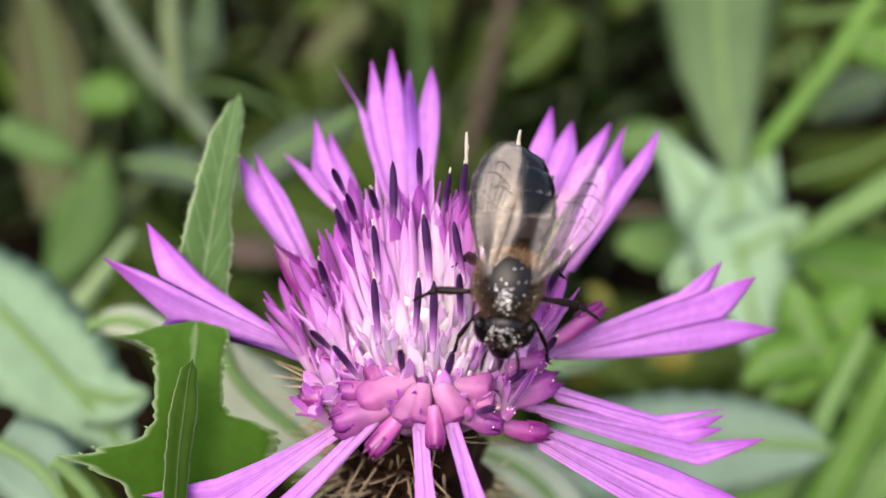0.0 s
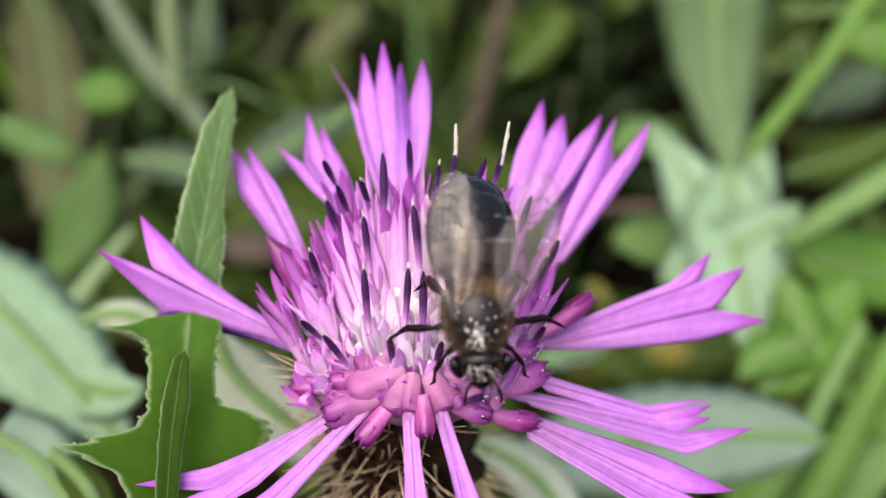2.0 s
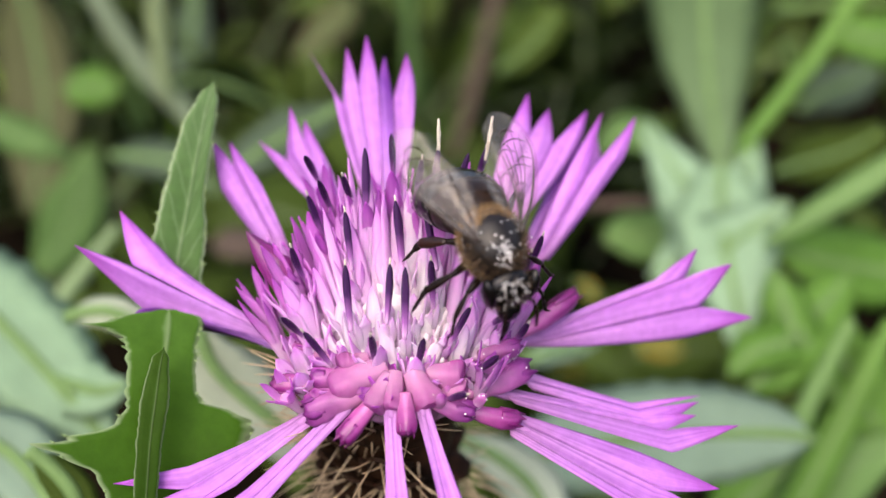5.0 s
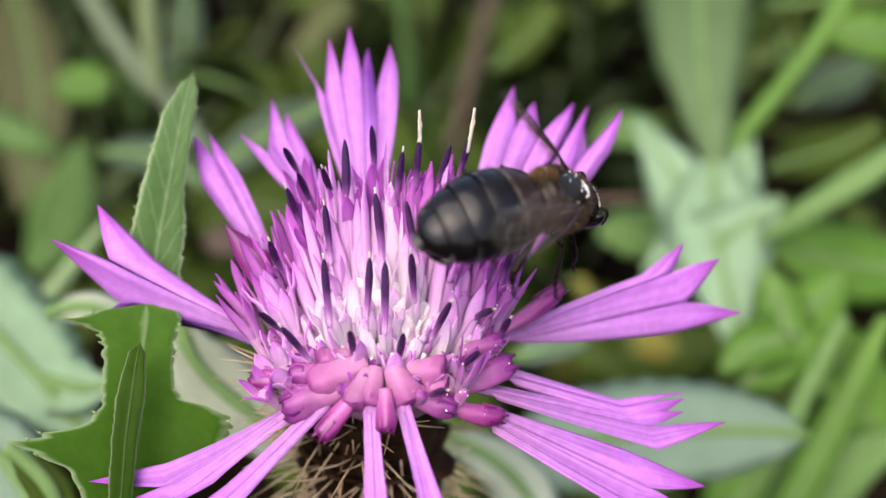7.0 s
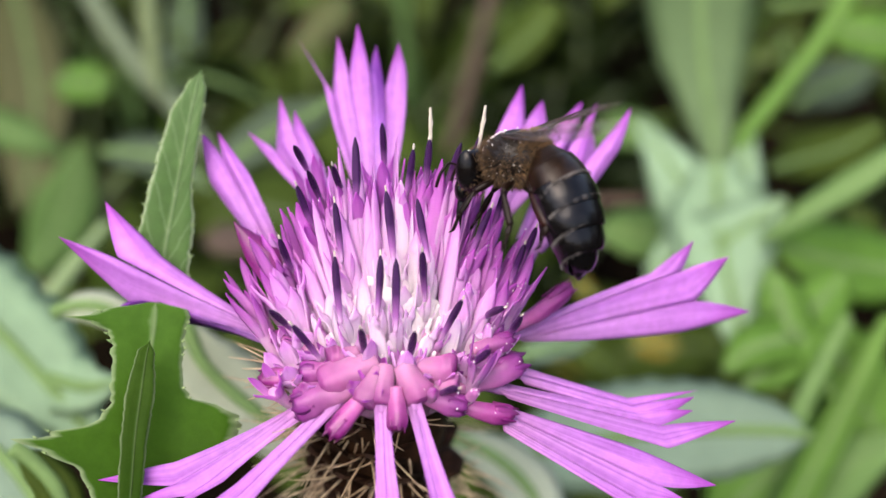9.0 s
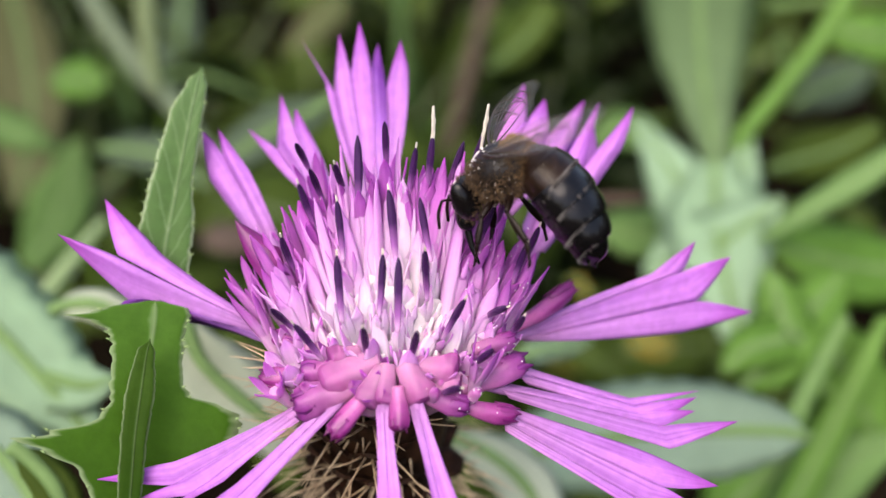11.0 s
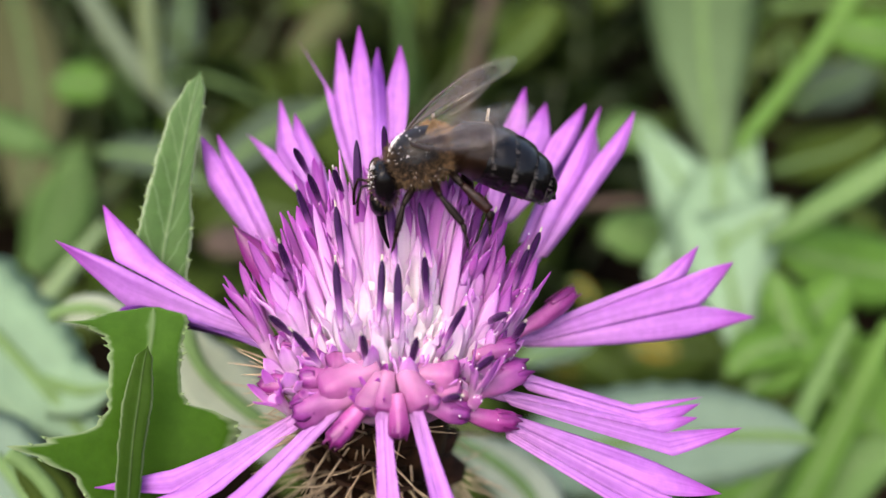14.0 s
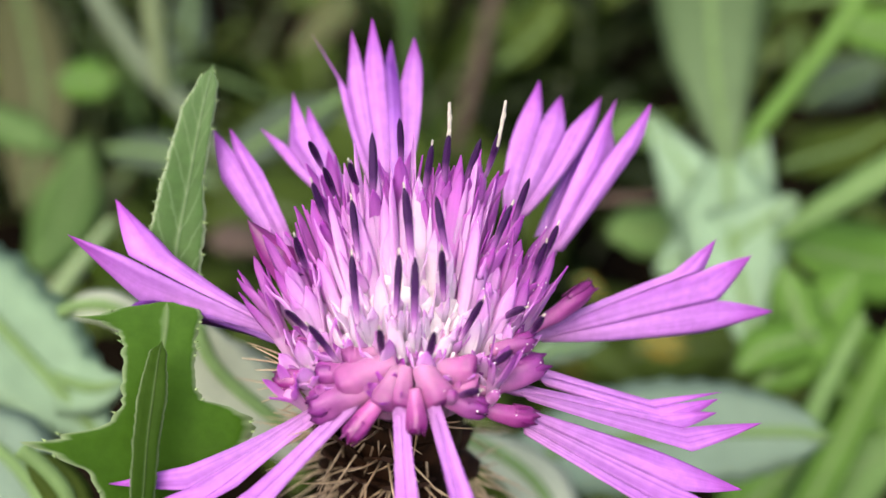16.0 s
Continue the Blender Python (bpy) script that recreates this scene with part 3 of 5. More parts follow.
anther_floret((5.94, -4.77, 4.27), (4.8, -3.47, 1.34), style=0.0)
anther_floret((4.09, -7.09, 3.56), (2.98, -5.31, 0.88))
anther_floret((6.85, -2.33, 5.25), (5.69, -0.6, 2.57))
anther_floret((-6.26, 6.79, 10.53), (-5.91, 8.3, 7.5), style=0.0)
anther_floret((-3.67, 4.99, 10.33), (-3.32, 6, 7.1))
anther_floret((7.87, -2.53, 4.74), (7.37, -1.13, 1.68))
anther_floret((-5.26, 5, 9.89), (-4.91, 6.19, 6.72), style=0.0)


def build_disc():
    """The florets between: white at the heart, lilac round it, pink and closed in front."""
    rnd = DISC
    n = 66
    for i in range(n):
        r = 9.6 * math.sqrt((i + 0.5) / n)
        a = i * 2.39996 + rnd.uniform(-0.1, 0.1)
        tx, ty = r * math.cos(a) * 1.1 - 0.6, r * math.sin(a) * 0.86
        if ty < -7 or ty < 0.8 and abs(tx + 0.3) > 8.1:
            continue
        deep = rnd.uniform(2.2, 4.4) if r < 7 else rnd.uniform(0.6, 2.6)
        tz = max(8 + 0.55 * ty - 0.03 * tx * tx - deep, 2.4)
        lean = 0.46 + 0.05 * ty if ty > -3 else 0.31 + 0.2 * (ty + 3)
        d = Vector((0.05 * tx, lean, 0.85))
        tip = V(tx, ty - 0.4, tz)
        root = tip - d * ((tz + 1.0) / 0.85 * MM)
        tone = WHITES if math.hypot(tx + 0.4, ty - 1.1) < 4.9 and ty > -1.9 else PALES if (r < 7.4 or ty > 4) and ty > -3.5 else PINKS if ty < -2.2 and abs(tx) < 7.5 else FLORETS
        if tone is PINKS and i % 3 == 0:
            tone = FLORETS
        piece("disc_floret", rnd.choice(tone), flower, aim(root, tip, None, rnd.uniform(0, 6), (rnd.uniform(3.2, 4.2) if tone is PINKS else 9.5 if r < 7 else 6.5) * MM))
    for i in range(44):
        r = 6.6 * math.sqrt((i + 0.5) / 44)
        a = i * 2.39996 + 1.0
        tx, ty = r * math.cos(a) * 1.05 - 0.4, r * math.sin(a) * 0.9
        if ty < -3.4:
            continue
        tz = max(8 + 0.55 * ty - 0.03 * tx * tx - rnd.uniform(4.0, 5.6), 2.2)
        d = Vector((0.05 * tx, 0.4 + 0.05 * ty, 0.85))
        tip = V(tx, ty - 0.8, tz)
        piece("disc_floret", rnd.choice(WHITES if ty > -1.2 else PALES), flower, aim(tip - d * ((tz + 1.0) / 0.85 * MM), tip, None, rnd.uniform(0, 6), 9 * MM))
    for i in range(38):
        a = radians(8 + 164 * ((i * 0.618) % 1))
        r = rnd.uniform(5.2, 9.2)
        tx, ty = r * math.cos(a) * 1.1 - 0.6, r * math.sin(a) * 0.86
        tz = max(8 + 0.55 * ty - 0.03 * tx * tx - rnd.uniform(1.6, 4.8), 2.4)
        d = Vector((0.05 * tx, 0.46 + 0.05 * ty, 0.85))
        tip = V(tx, ty - 0.4, tz)
        piece("disc_floret", rnd.choice(PALES if r < 7.5 else FLORETS), flower, aim(tip - d * ((tz + 1.0) / 0.85 * MM), tip, None, rnd.uniform(0, 6), 9 * MM))
    bm = bmesh.new()
    for i in range(160):
        r = 5.0 * math.sqrt((i + 0.5) / 160)
        a = i * 2.39996
        tx, ty = r * math.cos(a), r * math.sin(a)
        tz = (8 + 0.55 * ty - 0.03 * tx * tx) * rnd.uniform(0.3, 0.5)
        d = Vector((0.07 * tx + rnd.uniform(-.1, .1), 0.2 + 0.05 * ty, 0.9))
        tip = V(tx * 0.9, ty * 0.9, max(tz, 1.5))
        tube(bm, [tip - d * (tip.z + 0.5 * MM) / 0.9, tip], [0.28 * MM, 0.12 * MM], 5, 3)
    dome = bmesh.new()
    ball(dome, V(-0.3, 1.6, 0.6), V(4.6, 4.0, 4.4), None, 48, 32)
    for v in dome.verts:
        v.co += v.co.normalized() * (noise.noise(Vector((v.co.x, v.co.y, v.co.z * 0.3)) * 2600) * 1.1 * MM)
    me = bpy.data.meshes.new("pappus_bed")
    dome.to_mesh(me)
    bm.from_mesh(me)
    bpy.data.meshes.remove(me)
    tagged(part("pappus", bm, PAPPUS, flower, "white bristles between the florets"), kind="stuff")


build_disc()

# closed outer florets: base and tip, half thickness, in millimetres
def closed_floret(base, tip, thick, mat):
    b, t = V(*base), V(*tip)
    d = (t - b).normalized()
    side = d.orthogonal().normalized()
    rnd = random.Random(int(abs(base[0] * 31 + tip[1] * 17) * 10))
    bow = side * rnd.uniform(-0.2, 0.2) * MM
    r = thick * MM
    bm = bmesh.new()
    g, _ = layers(bm)
    tube(bm, [b, b.lerp(t, 0.35) + bow, b.lerp(t, 0.68) + bow, b.lerp(t, 0.88), b.lerp(t, 0.96)], [r * 0.6, r * 0.82, r * 1.0, r * 0.92, r * 0.55], 20, 24)
    turn = rnd.uniform(0, 6)
    q = d.to_track_quat("Z", "Y")
    for v in bm.verts:
        p = q.inverted() @ (v.co - b)
        k = 0.13 * math.cos(5 * math.atan2(p.y, p.x) + turn) * v[g] + 0.12 * noise.noise(v.co * 900)
        v.co += (v.co - (b + d * (v.co - b).dot(d))) * k
    ob = part("closed_floret", bm, mat, flower, "magenta closed floret" if mat is KNOB else "pale pink closed floret")
    if mat is FLORET_BASE:
        return
    for k in range(5):
        a = turn + k * 1.257 + rnd.uniform(-0.2, 0.2)
        o = q @ Vector((math.cos(a), math.sin(a), 0))
        ln = (t - b).length
        bm = bmesh.new()
        blade(bm, [b + d * ln * 0.62 + o * r * 0.9, b + d * ln * 0.8 + o * r * 0.93, b + d * ln * 0.92 + o * r * 0.8, b + d * ln * rnd.uniform(0.97, 1.04) + o * r * rnd.uniform(0.45, 0.8)],
              [r * 0.3, r * 0.5, r * 0.36, r * 0.05], -o, r * 0.12, fold=0.25, n=9, g0=0.6, g1=1.0)
        part("lobe", bm, mat, ob)


closed_floret((-4.62, -4.88, 1.15), (-8.29, -4.09, 0.83), 0.68, KNOB)
closed_floret((-1.09, -5.91, 2.10), (-3.56, -8.47, 0.59), 0.66, KNOB)
closed_floret((0.37, -6.16, 2.41), (0.49, -8.56, 1.25), 0.62, KNOB)
closed_floret((3.72, -5.73, 0.50), (7.67, -5.80, -0.77), 0.64, KNOB)
closed_floret((3.74, -4.76, 0.68), (8.28, -2.30, 0.42), 0.92, BUD)
closed_floret((-2.31, -5.44, 1.42), (-5.96, -6.37, 0.69), 1.05, BUD)
closed_floret((1.20, -5.65, 1.78), (4.70, -6.31, 0.61), 0.72, BUD)
closed_floret((-2.87, -4.22, 1.88), (-5.70, -4.38, 1.70), 0.70, BUD)
closed_floret((7.11, -0.10, 0.63), (12.06, 3.80, 1.22), 0.62, KNOB)
closed_floret((-5.07, -2.50, 1.70), (-7.83, -0.93, 1.21), 0.60, BUD)
closed_floret((4.93, -3.17, 2.45), (7.58, -2.03, 2.22), 0.60, BUD)
closed_floret((-0.83, -4.02, 2.41), (-4.40, -5.42, 1.60), 1.15, FLORET_BASE)
closed_floret((-0.60, -4.75, 2.49), (-1.66, -7.00, 1.49), 0.85, FLORET_BASE)
closed_floret((-0.26, -4.64, 2.62), (-0.47, -7.05, 1.72), 0.80, FLORET_BASE)
closed_floret((0.70, -4.64, 2.62), (1.93, -6.74, 1.48), 1.00, FLORET_BASE)
closed_floret((1.53, -4.31, 2.23), (4.07, -4.61, 2.49), 0.95, FLORET_BASE)
closed_floret((-2.05, -3.35, 2.25), (-3.99, -4.02, 2.41), 0.90, FLORET_BASE)
closed_floret((2.54, -5.27, 1.31), (4.20, -5.46, 1.55), 0.85, FLORET_BASE)


def build_dust():
    """Pollen that lies on the florets, thickest on the flank where the bee feeds."""
    rnd = random.Random(14)
    perches = [ob for ob in flower.children if ob.name.split(".")[0] in ("disc_floret", "closed_floret")]
    bm = bmesh.new()
    made = 0
    for _ in range(6000):
        ob = rnd.choice(perches)
        p = ob.matrix_basis @ rnd.choice(ob.data.vertices).co
        x, y, z = p / MM
        if z < 8 + 0.55 * y - 0.03 * x * x - 3.4 or y > 5 or not (x > 4 and y < 3.5 or rnd.random() < 0.06):
            continue
        r = rnd.uniform(0.025, 0.06) * MM
        ball(bm, p, (r, r, r), None, 6, 4)
        made += 1
        if made > 170:
            break
    tagged(part("pollen", bm, POLLEN, flower, "white pollen grains on the florets"), kind="stuff")


build_dust()


def build_involucre():
    bm = bmesh.new()
    ball(bm, V(-1.0, 0, -7.5), V(4.5, 4.7, 8.0), None, 24, 16)
    part("involucre", bm, BRACT, flower, "dark brown globe of bracts")
    bm = bmesh.new()
    ball(bm, V(-0.2, 0.4, -0.8), V(7.0, 5.7, 3.6), None, 32, 20)
    for v in bm.verts:
        v.co += v.co.normalized() * noise.noise(v.co * 900) * 0.7 * MM
    part("receptacle", bm, FLORET_PINK, flower, "pink base of the florets")
    rnd = random.Random(8)
    bm = bmesh.new()
    blade(bm, [V(0, 0, -0.5), V(0, 0.25, 1.2), V(0, 0.5, 2.6)], [1.3 * MM, 1.4 * MM, 0.4 * MM], Vector((0, 1, 0)), 0.3 * MM, n=6)
    me = mesh_of("bract", bm, BRACT)
    fringe = bmesh.new()
    for row in range(7):
        el = 0.3 - row * 0.27
        n = 15
        for k in range(n):
            a = (k + 0.5 * (row % 2)) / n * 2 * math.pi + rnd.uniform(-0.12, 0.12)
            if row == 0 and (math.sin(a) > -0.2 or math.cos(a) > 0.4) or row < 4 and math.cos(a) > 0.5:
                continue
            d = Vector((math.cos(a) * math.cos(el), math.sin(a) * math.cos(el), math.sin(el)))
            up = (Vector((0, 0, 1)) - d * d.z + d * 0.3).normalized()
            m = Matrix.Identity(3)
            m.col[0], m.col[1], m.col[2] = d.cross(up).normalized(), (d - up * d.dot(up)).normalized(), up
            p = Vector((d.x * 4.5 - 1.0, d.y * 4.7, d.z * 8.0 - 7.5)) * MM
            m = Matrix.Translation(p) @ m.to_4x4() @ Matrix.Rotation(rnd.uniform(-0.3, 0.3), 4, "Y")
            piece("bract", me, flower, m)
            for h in (-4, -1, 2, 4):
                w = h * 0.2 + rnd.uniform(-0.3, 0.3)
                e = Vector((math.sin(w), rnd.uniform(0.4, 1.5), math.cos(w)))
                ln = (5.0 if h == 0 else 3.4 - 0.2 * abs(h)) * MM * rnd.uniform(0.7, 1.15)
                q = V(0.14 * h, 0.5, 2.4 - 0.12 * abs(h))
                bow = V(rnd.uniform(-.12, .12), 0.08, 0)
                tube(fringe, [m @ q, m @ (q + e * ln * 0.5 + bow), m @ (q + e * ln)], [0.095 * MM, 0.07 * MM, 0.02 * MM], 5, 4)
    for _ in range(38):
        a, el = rnd.uniform(2.3, 5.5), rnd.uniform(-0.5, 0.82)
        o = Vector((math.cos(a) * math.cos(el), math.sin(a) * math.cos(el), math.sin(el)))
        p = Vector((o.x * 4.5 - 1.0, o.y * 4.7, o.z * 8.0 - 7.5)) * MM
        d = (o * rnd.uniform(0.3, 0.7) + Vector((rnd.gauss(-0.1, 0.4), rnd.gauss(-0.1, 0.3), rnd.choice((-1, -1, -1, 0.7))))).normalized()
        ln = rnd.uniform(3.0, 6.0) * MM
        side = d.orthogonal().normalized() * rnd.uniform(-0.2, 0.2) * MM
        tube(fringe, [p, p + d * ln * 0.5 + side, p + d * ln], [0.085 * MM, 0.07 * MM, 0.02 * MM], 5, 4)
    for p, q in (
        (V(-6.48, -1.88, -0.61), V(-10.94, 0.52, -0.92)),
        (V(-6.48, -2.01, -0.74), V(-11.02, -0.84, -0.94)),
        (V(-6.74, -1.23, -1.37), V(-9.73, 1.40, -1.45)),
        (V(-6.56, -0.99, -1.10), V(-8.74, 1.19, -1.67)),
        (V(-6.59, -2.17, -0.93), V(-10.03, -1.68, -1.12)),
        (V(-6.48, -2.32, -1.09), V(-10.15, -0.97, 0.41)),
        (V(-6.26, -3.48, -0.89), V(-9.47, -3.69, -1.86)),
        (V(-6.19, -3.72, -1.15), V(-7.94, -4.65, -1.43)),
        (V(-6.41, -2.93, -1.02), V(-10.03, -2.21, -2.46)),
        (V(-5.98, -4.04, -0.76), V(-8.44, -4.67, 0.03)),
    ):
        tube(fringe, [p, p.lerp(q, 0.5) + V(0, 0, 0.15), q], [0.09 * MM, 0.075 * MM, 0.02 * MM], 5, 5)
    tagged(part("spine_fringe", fringe, STRAW, flower, "straw-coloured spines of the bracts"), kind="stuff")
    bm = bmesh.new()
    foot = INTO_FLOWER @ Vector((-0.012, 0.066, -0.005))
    tube(bm, [V(0, 0, -14), V(0.3, 0, -30), foot.lerp(V(0, 0, -30), 0.5), foot], [1.9 * MM, 1.5 * MM, 1.7 * MM, 2.2 * MM], 10, 20)
    part("stem", bm, STEM, flower, "ribbed green stem")


build_involucre()

def lamina(bm, mid, left, right, up, thick, n=60, spine=0.28):
    """A leaf round its midrib: left and right give (place along, half width) in metres; spiny teeth at the rim."""
    g, s = layers(bm)
    rnd = random.Random(n + len(left))

    def width(prof, u):
        for (a, wa), (b, wb) in zip(prof, prof[1:]):
            if u <= b:
                f = (u - a) / max(b - a, 1e-6)
                return wa + (wb - wa) * f * f * (3 - 2 * f)
        return prof[-1][1]

    line = spline(mid, n)
    grid = []
    cols = (-1, -0.8, -0.5, -0.2, -0.05, 0, 0.05, 0.2, 0.5, 0.8, 1)
    for i, (p, _) in enumerate(line):
        u = i / n
        tan = (line[min(i + 1, n)][0] - line[max(i - 1, 0)][0]).normalized()
        side = tan.cross(up).normalized()
        nrm = side.cross(tan).normalized()
        tooth = {-1: 1 + rnd.uniform(-0.05, 0.07), 1: 1 + rnd.uniform(-0.05, 0.07)}
        top, low = [], []
        for c in cols:
            w = width(left if c < 0 else right, u)
            if abs(c) == 1:
                w *= tooth[c]
            wave = 0.05 * w * math.sin(u * 19 + c * 2.0) * abs(c) + 0.12 * w * abs(c)
            dip = -0.00012 if c == 0 else 0.0
            q = p + side * c * w + nrm * (wave + dip)
            h = thick * (0.5 if abs(c) < 1 else 0.12) * (2.2 if c == 0 else 1)
            for rowset, sg in ((top, 1), (low, -1)):
                v = bm.verts.new(q + nrm * h * sg)
                v[g], v[s] = u, c
                rowset.append(v)
        grid.append((top, low))
    m = len(cols)
    for (t0, l0), (t1, l1) in zip(grid, grid[1:]):
        for k in range(m - 1):
            bm.faces.new((t0[k], t0[k + 1], t1[k + 1], t1[k])).smooth = True
            bm.faces.new((l0[k + 1], l0[k], l1[k], l1[k + 1])).smooth = True
        bm.faces.new((l0[0], t0[0], t1[0], l1[0]))
        bm.faces.new((t0[-1], l0[-1], l1[-1], t1[-1]))
    for (t, l), flip in ((grid[0], False), (grid[-1], True)):
        bm.faces.new(t + l[::-1] if flip else l + t[::-1])
    if spine:
        for i in range(2, n, 2):
            for c, k in ((-1, 0), (1, m - 1)):
                if rnd.random() < 0.45:
                    p = grid[i][0][k].co
                    o = (p - grid[i][0][k + (1 if c < 0 else -1)].co).normalized()
                    t = (line[min(i + 1, n)][0] - line[i][0]).normalized()
                    tube(bm, [p - o * 0.0001, p + (o + t * 0.5).normalized() * spine * MM * rnd.uniform(0.5, 1.0)], [0.00011, 0.00002], 4, 1, mat=1)


# the leaves below the head: midrib in metres, then the two sides as (place along, half width in millimetres)
def stem_leaf(tone, label, mid, left, right):
    bm = bmesh.new()
    line = [Vector(q) for q in mid]
    up = (Vector((0, 0, 0.17)) - line[len(line) // 2]).normalized() * 0.9 + Vector((0, 0, 0.35))
    lamina(bm, line, [(u, w * MM) for u, w in left], [(u, w * MM) for u, w in right], up.normalized(), 0.0003, spine=0.0 if tone == "leaf_fold" else 0.28)
    bm.transform(INTO_FLOWER)
    part("stem_leaf", bm, [LEAVES[tone], STRAW_GREEN], flower, label)


stem_leaf('leaf_tip', 'green spiny-toothed narrow leaf tip',
          [(-0.0181, 0.0465, 0.134), (-0.0179, 0.0485, 0.1362), (-0.0177, 0.0509, 0.1387), (-0.0172, 0.0536, 0.1415), (-0.0167, 0.0558, 0.1442), (-0.0163, 0.0575, 0.1462), (-0.0158, 0.059, 0.1481)],
          [(0, 1.52), (0.2, 1.9), (0.36, 1.9), (0.55, 1.67), (0.75, 1.37), (0.9, 0.76), (1, 0.04)],
          [(0, 1.52), (0.2, 1.75), (0.36, 1.67), (0.55, 0.91), (0.75, 0.84), (0.9, 0.65), (1, 0.04)])
stem_leaf('leaf_focus', 'green deeply lobed spiny-toothed leaf',
          [(-0.0188, 0.0354, 0.1257), (-0.0184, 0.0383, 0.1283), (-0.0181, 0.0403, 0.1301), (-0.0179, 0.0422, 0.132), (-0.0178, 0.0442, 0.134), (-0.0177, 0.0459, 0.1354), (-0.0177, 0.047, 0.1366)],
          [(0, 1.06), (0.15, 2.11), (0.22, 3.2), (0.27, 5), (0.315, 7), (0.345, 5.1), (0.37, 5.4), (0.395, 3.4), (0.43, 2.5), (0.5, 2.04), (0.62, 2.18), (0.7, 2.32), (0.77, 2.74), (0.83, 3.69), (0.865, 5.28), (0.9, 3.9), (0.95, 3), (1, 0.5)],
          [(0, 1.41), (0.2, 2.81), (0.3, 5.28), (0.4, 6.05), (0.46, 6.19), (0.5, 5.28), (0.535, 2.81), (0.58, 2.32), (0.7, 2.04), (0.8, 1.97), (0.9, 2.18), (0.95, 2), (1, 0.4)])
stem_leaf('leaf_fold', 'dark folded narrow leaf seen edge-on',
          [(-0.0177, 0.0343, 0.1271), (-0.0175, 0.0367, 0.13), (-0.0174, 0.0388, 0.1325), (-0.0173, 0.0407, 0.1342), (-0.0172, 0.0423, 0.1356), (-0.0171, 0.0433, 0.1363)],
          [(0, 0.54), (0.3, 0.8), (0.6, 0.87), (0.85, 0.6), (1, 0.03)],
          [(0, 0.47), (0.3, 0.67), (0.6, 0.8), (0.85, 0.47), (1, 0.03)])

# single leaves, stems and twigs of the weeds behind; points with half widths in metres
TEXT = {
    "broad_leaf": ("broad soft-edged weed leaf", "leaf"), "lobed_leaf": ("deeply lobed grey-green weed leaf", "leaf"), "grass": ("bright green grass blade", "grass"),
    "weed": ("pale green weed stem", "weed"), "round_leaf": ("small round bright green leaf", "leaf"), "twig": ("dry brown twig", "twig"),
}
TONE = {"leaf_olive": "brownish olive", "leaf_sage": "sage-green", "leaf_dusty": "dusty grey-green", "leaf_mid": "dull mid-green", "leaf_shade": "shade-darkened olive green", "leaf_grey": "grey-green", "leaf_pale": "pale grey-green", "leaf_white": "whitish downy", "leaf_green": "mid-green", "leaf_bright": "bright green", "leaf_deep_shade": "shade-darkened green",
        "leaf_blue": "blue-green", "leaf_yellow": "yellowed", "twig_brown": "dry brown", "leaf_focus": "green spiny-toothed", "leaf_fold": "folded"}


def weed_blade(name, tone, saw, arms, pts):
    """A leaf, grass blade, stem or twig along pts, with side lobes along arms; points with half widths."""
    bm = bmesh.new()
    line = [Vector(q[:3]) for q in pts]
    half = [q[3] for q in pts]
    mid = sum(line, Vector()) / len(line)
    face = ((Vector((0, 0, 0.17)) - mid).normalized() * 0.8 + Vector((0, 0, 0.6))).normalized()
    if name in ("weed", "twig"):
        tube(bm, line, half, 10, 18)
    else:
        blade(bm, line, half, face, 0.0005, fold=0.16, saw=saw, n=26)
    for arm in arms:
        blade(bm, [Vector(q[:3]) for q in arm], [q[3] for q in arm], face, 0.0005, fold=0.12, saw=saw, n=16)
    t, c = TEXT[name]
    ob = new(name, mesh_of(name, bm, LEAVES[tone]))
    tagged(ob, TONE[tone] + " " + " ".join(t.split()[-3:]) + " among the weeds", c)
    if c == "leaf" and tone != "twig_brown":
        for rib in [pts] + arms:
            bm = bmesh.new()
            ln = [Vector(q[:3]) + face * 0.0003 for q in rib]
            tube(bm, ln, [0.0007] + [0.0006] * (len(ln) - 2) + [0.0002], 6, 14)
            part("midrib", bm, LEAVES["leaf_rib"], ob)


weed_blade('broad_leaf', 'leaf_sage', 0.03, [], [(0.0422, 0.148, 0.1389, 0.01164), (0.0421, 0.1403, 0.1285, 0.00871), (0.0422, 0.1347, 0.1213, 0.00706), (0.0427, 0.1281, 0.1147, 0.004), (0.0434, 0.1217, 0.1082, 0.00137)])
weed_blade('lobed_leaf', 'leaf_pale', 0.04, [[(0.0426, 0.1116, 0.1014, 0.00743), (0.0382, 0.1204, 0.106, 0.00566), (0.0323, 0.1316, 0.1127, 0.00054)], [(0.0426, 0.112, 0.1021, 0.00495), (0.046, 0.1186, 0.1069, 0.00372), (0.0491, 0.1256, 0.1125, 0.00052)], [(0.0423, 0.1107, 0.1019, 0.00574), (0.0472, 0.1125, 0.1047, 0.0041), (0.0513, 0.1142, 0.1074, 0.00049)], [(0.0415, 0.1103, 0.1012, 0.00656), (0.036, 0.1105, 0.0996, 0.00462), (0.0313, 0.11, 0.0969, 0.0005)]], [(0.0432, 0.1224, 0.1093, 0.00257), (0.0424, 0.1159, 0.1046, 0.00771), (0.042, 0.109, 0.101, 0.00732), (0.0422, 0.1019, 0.0971, 0.00394), (0.0428, 0.0946, 0.093, 0.00137)])
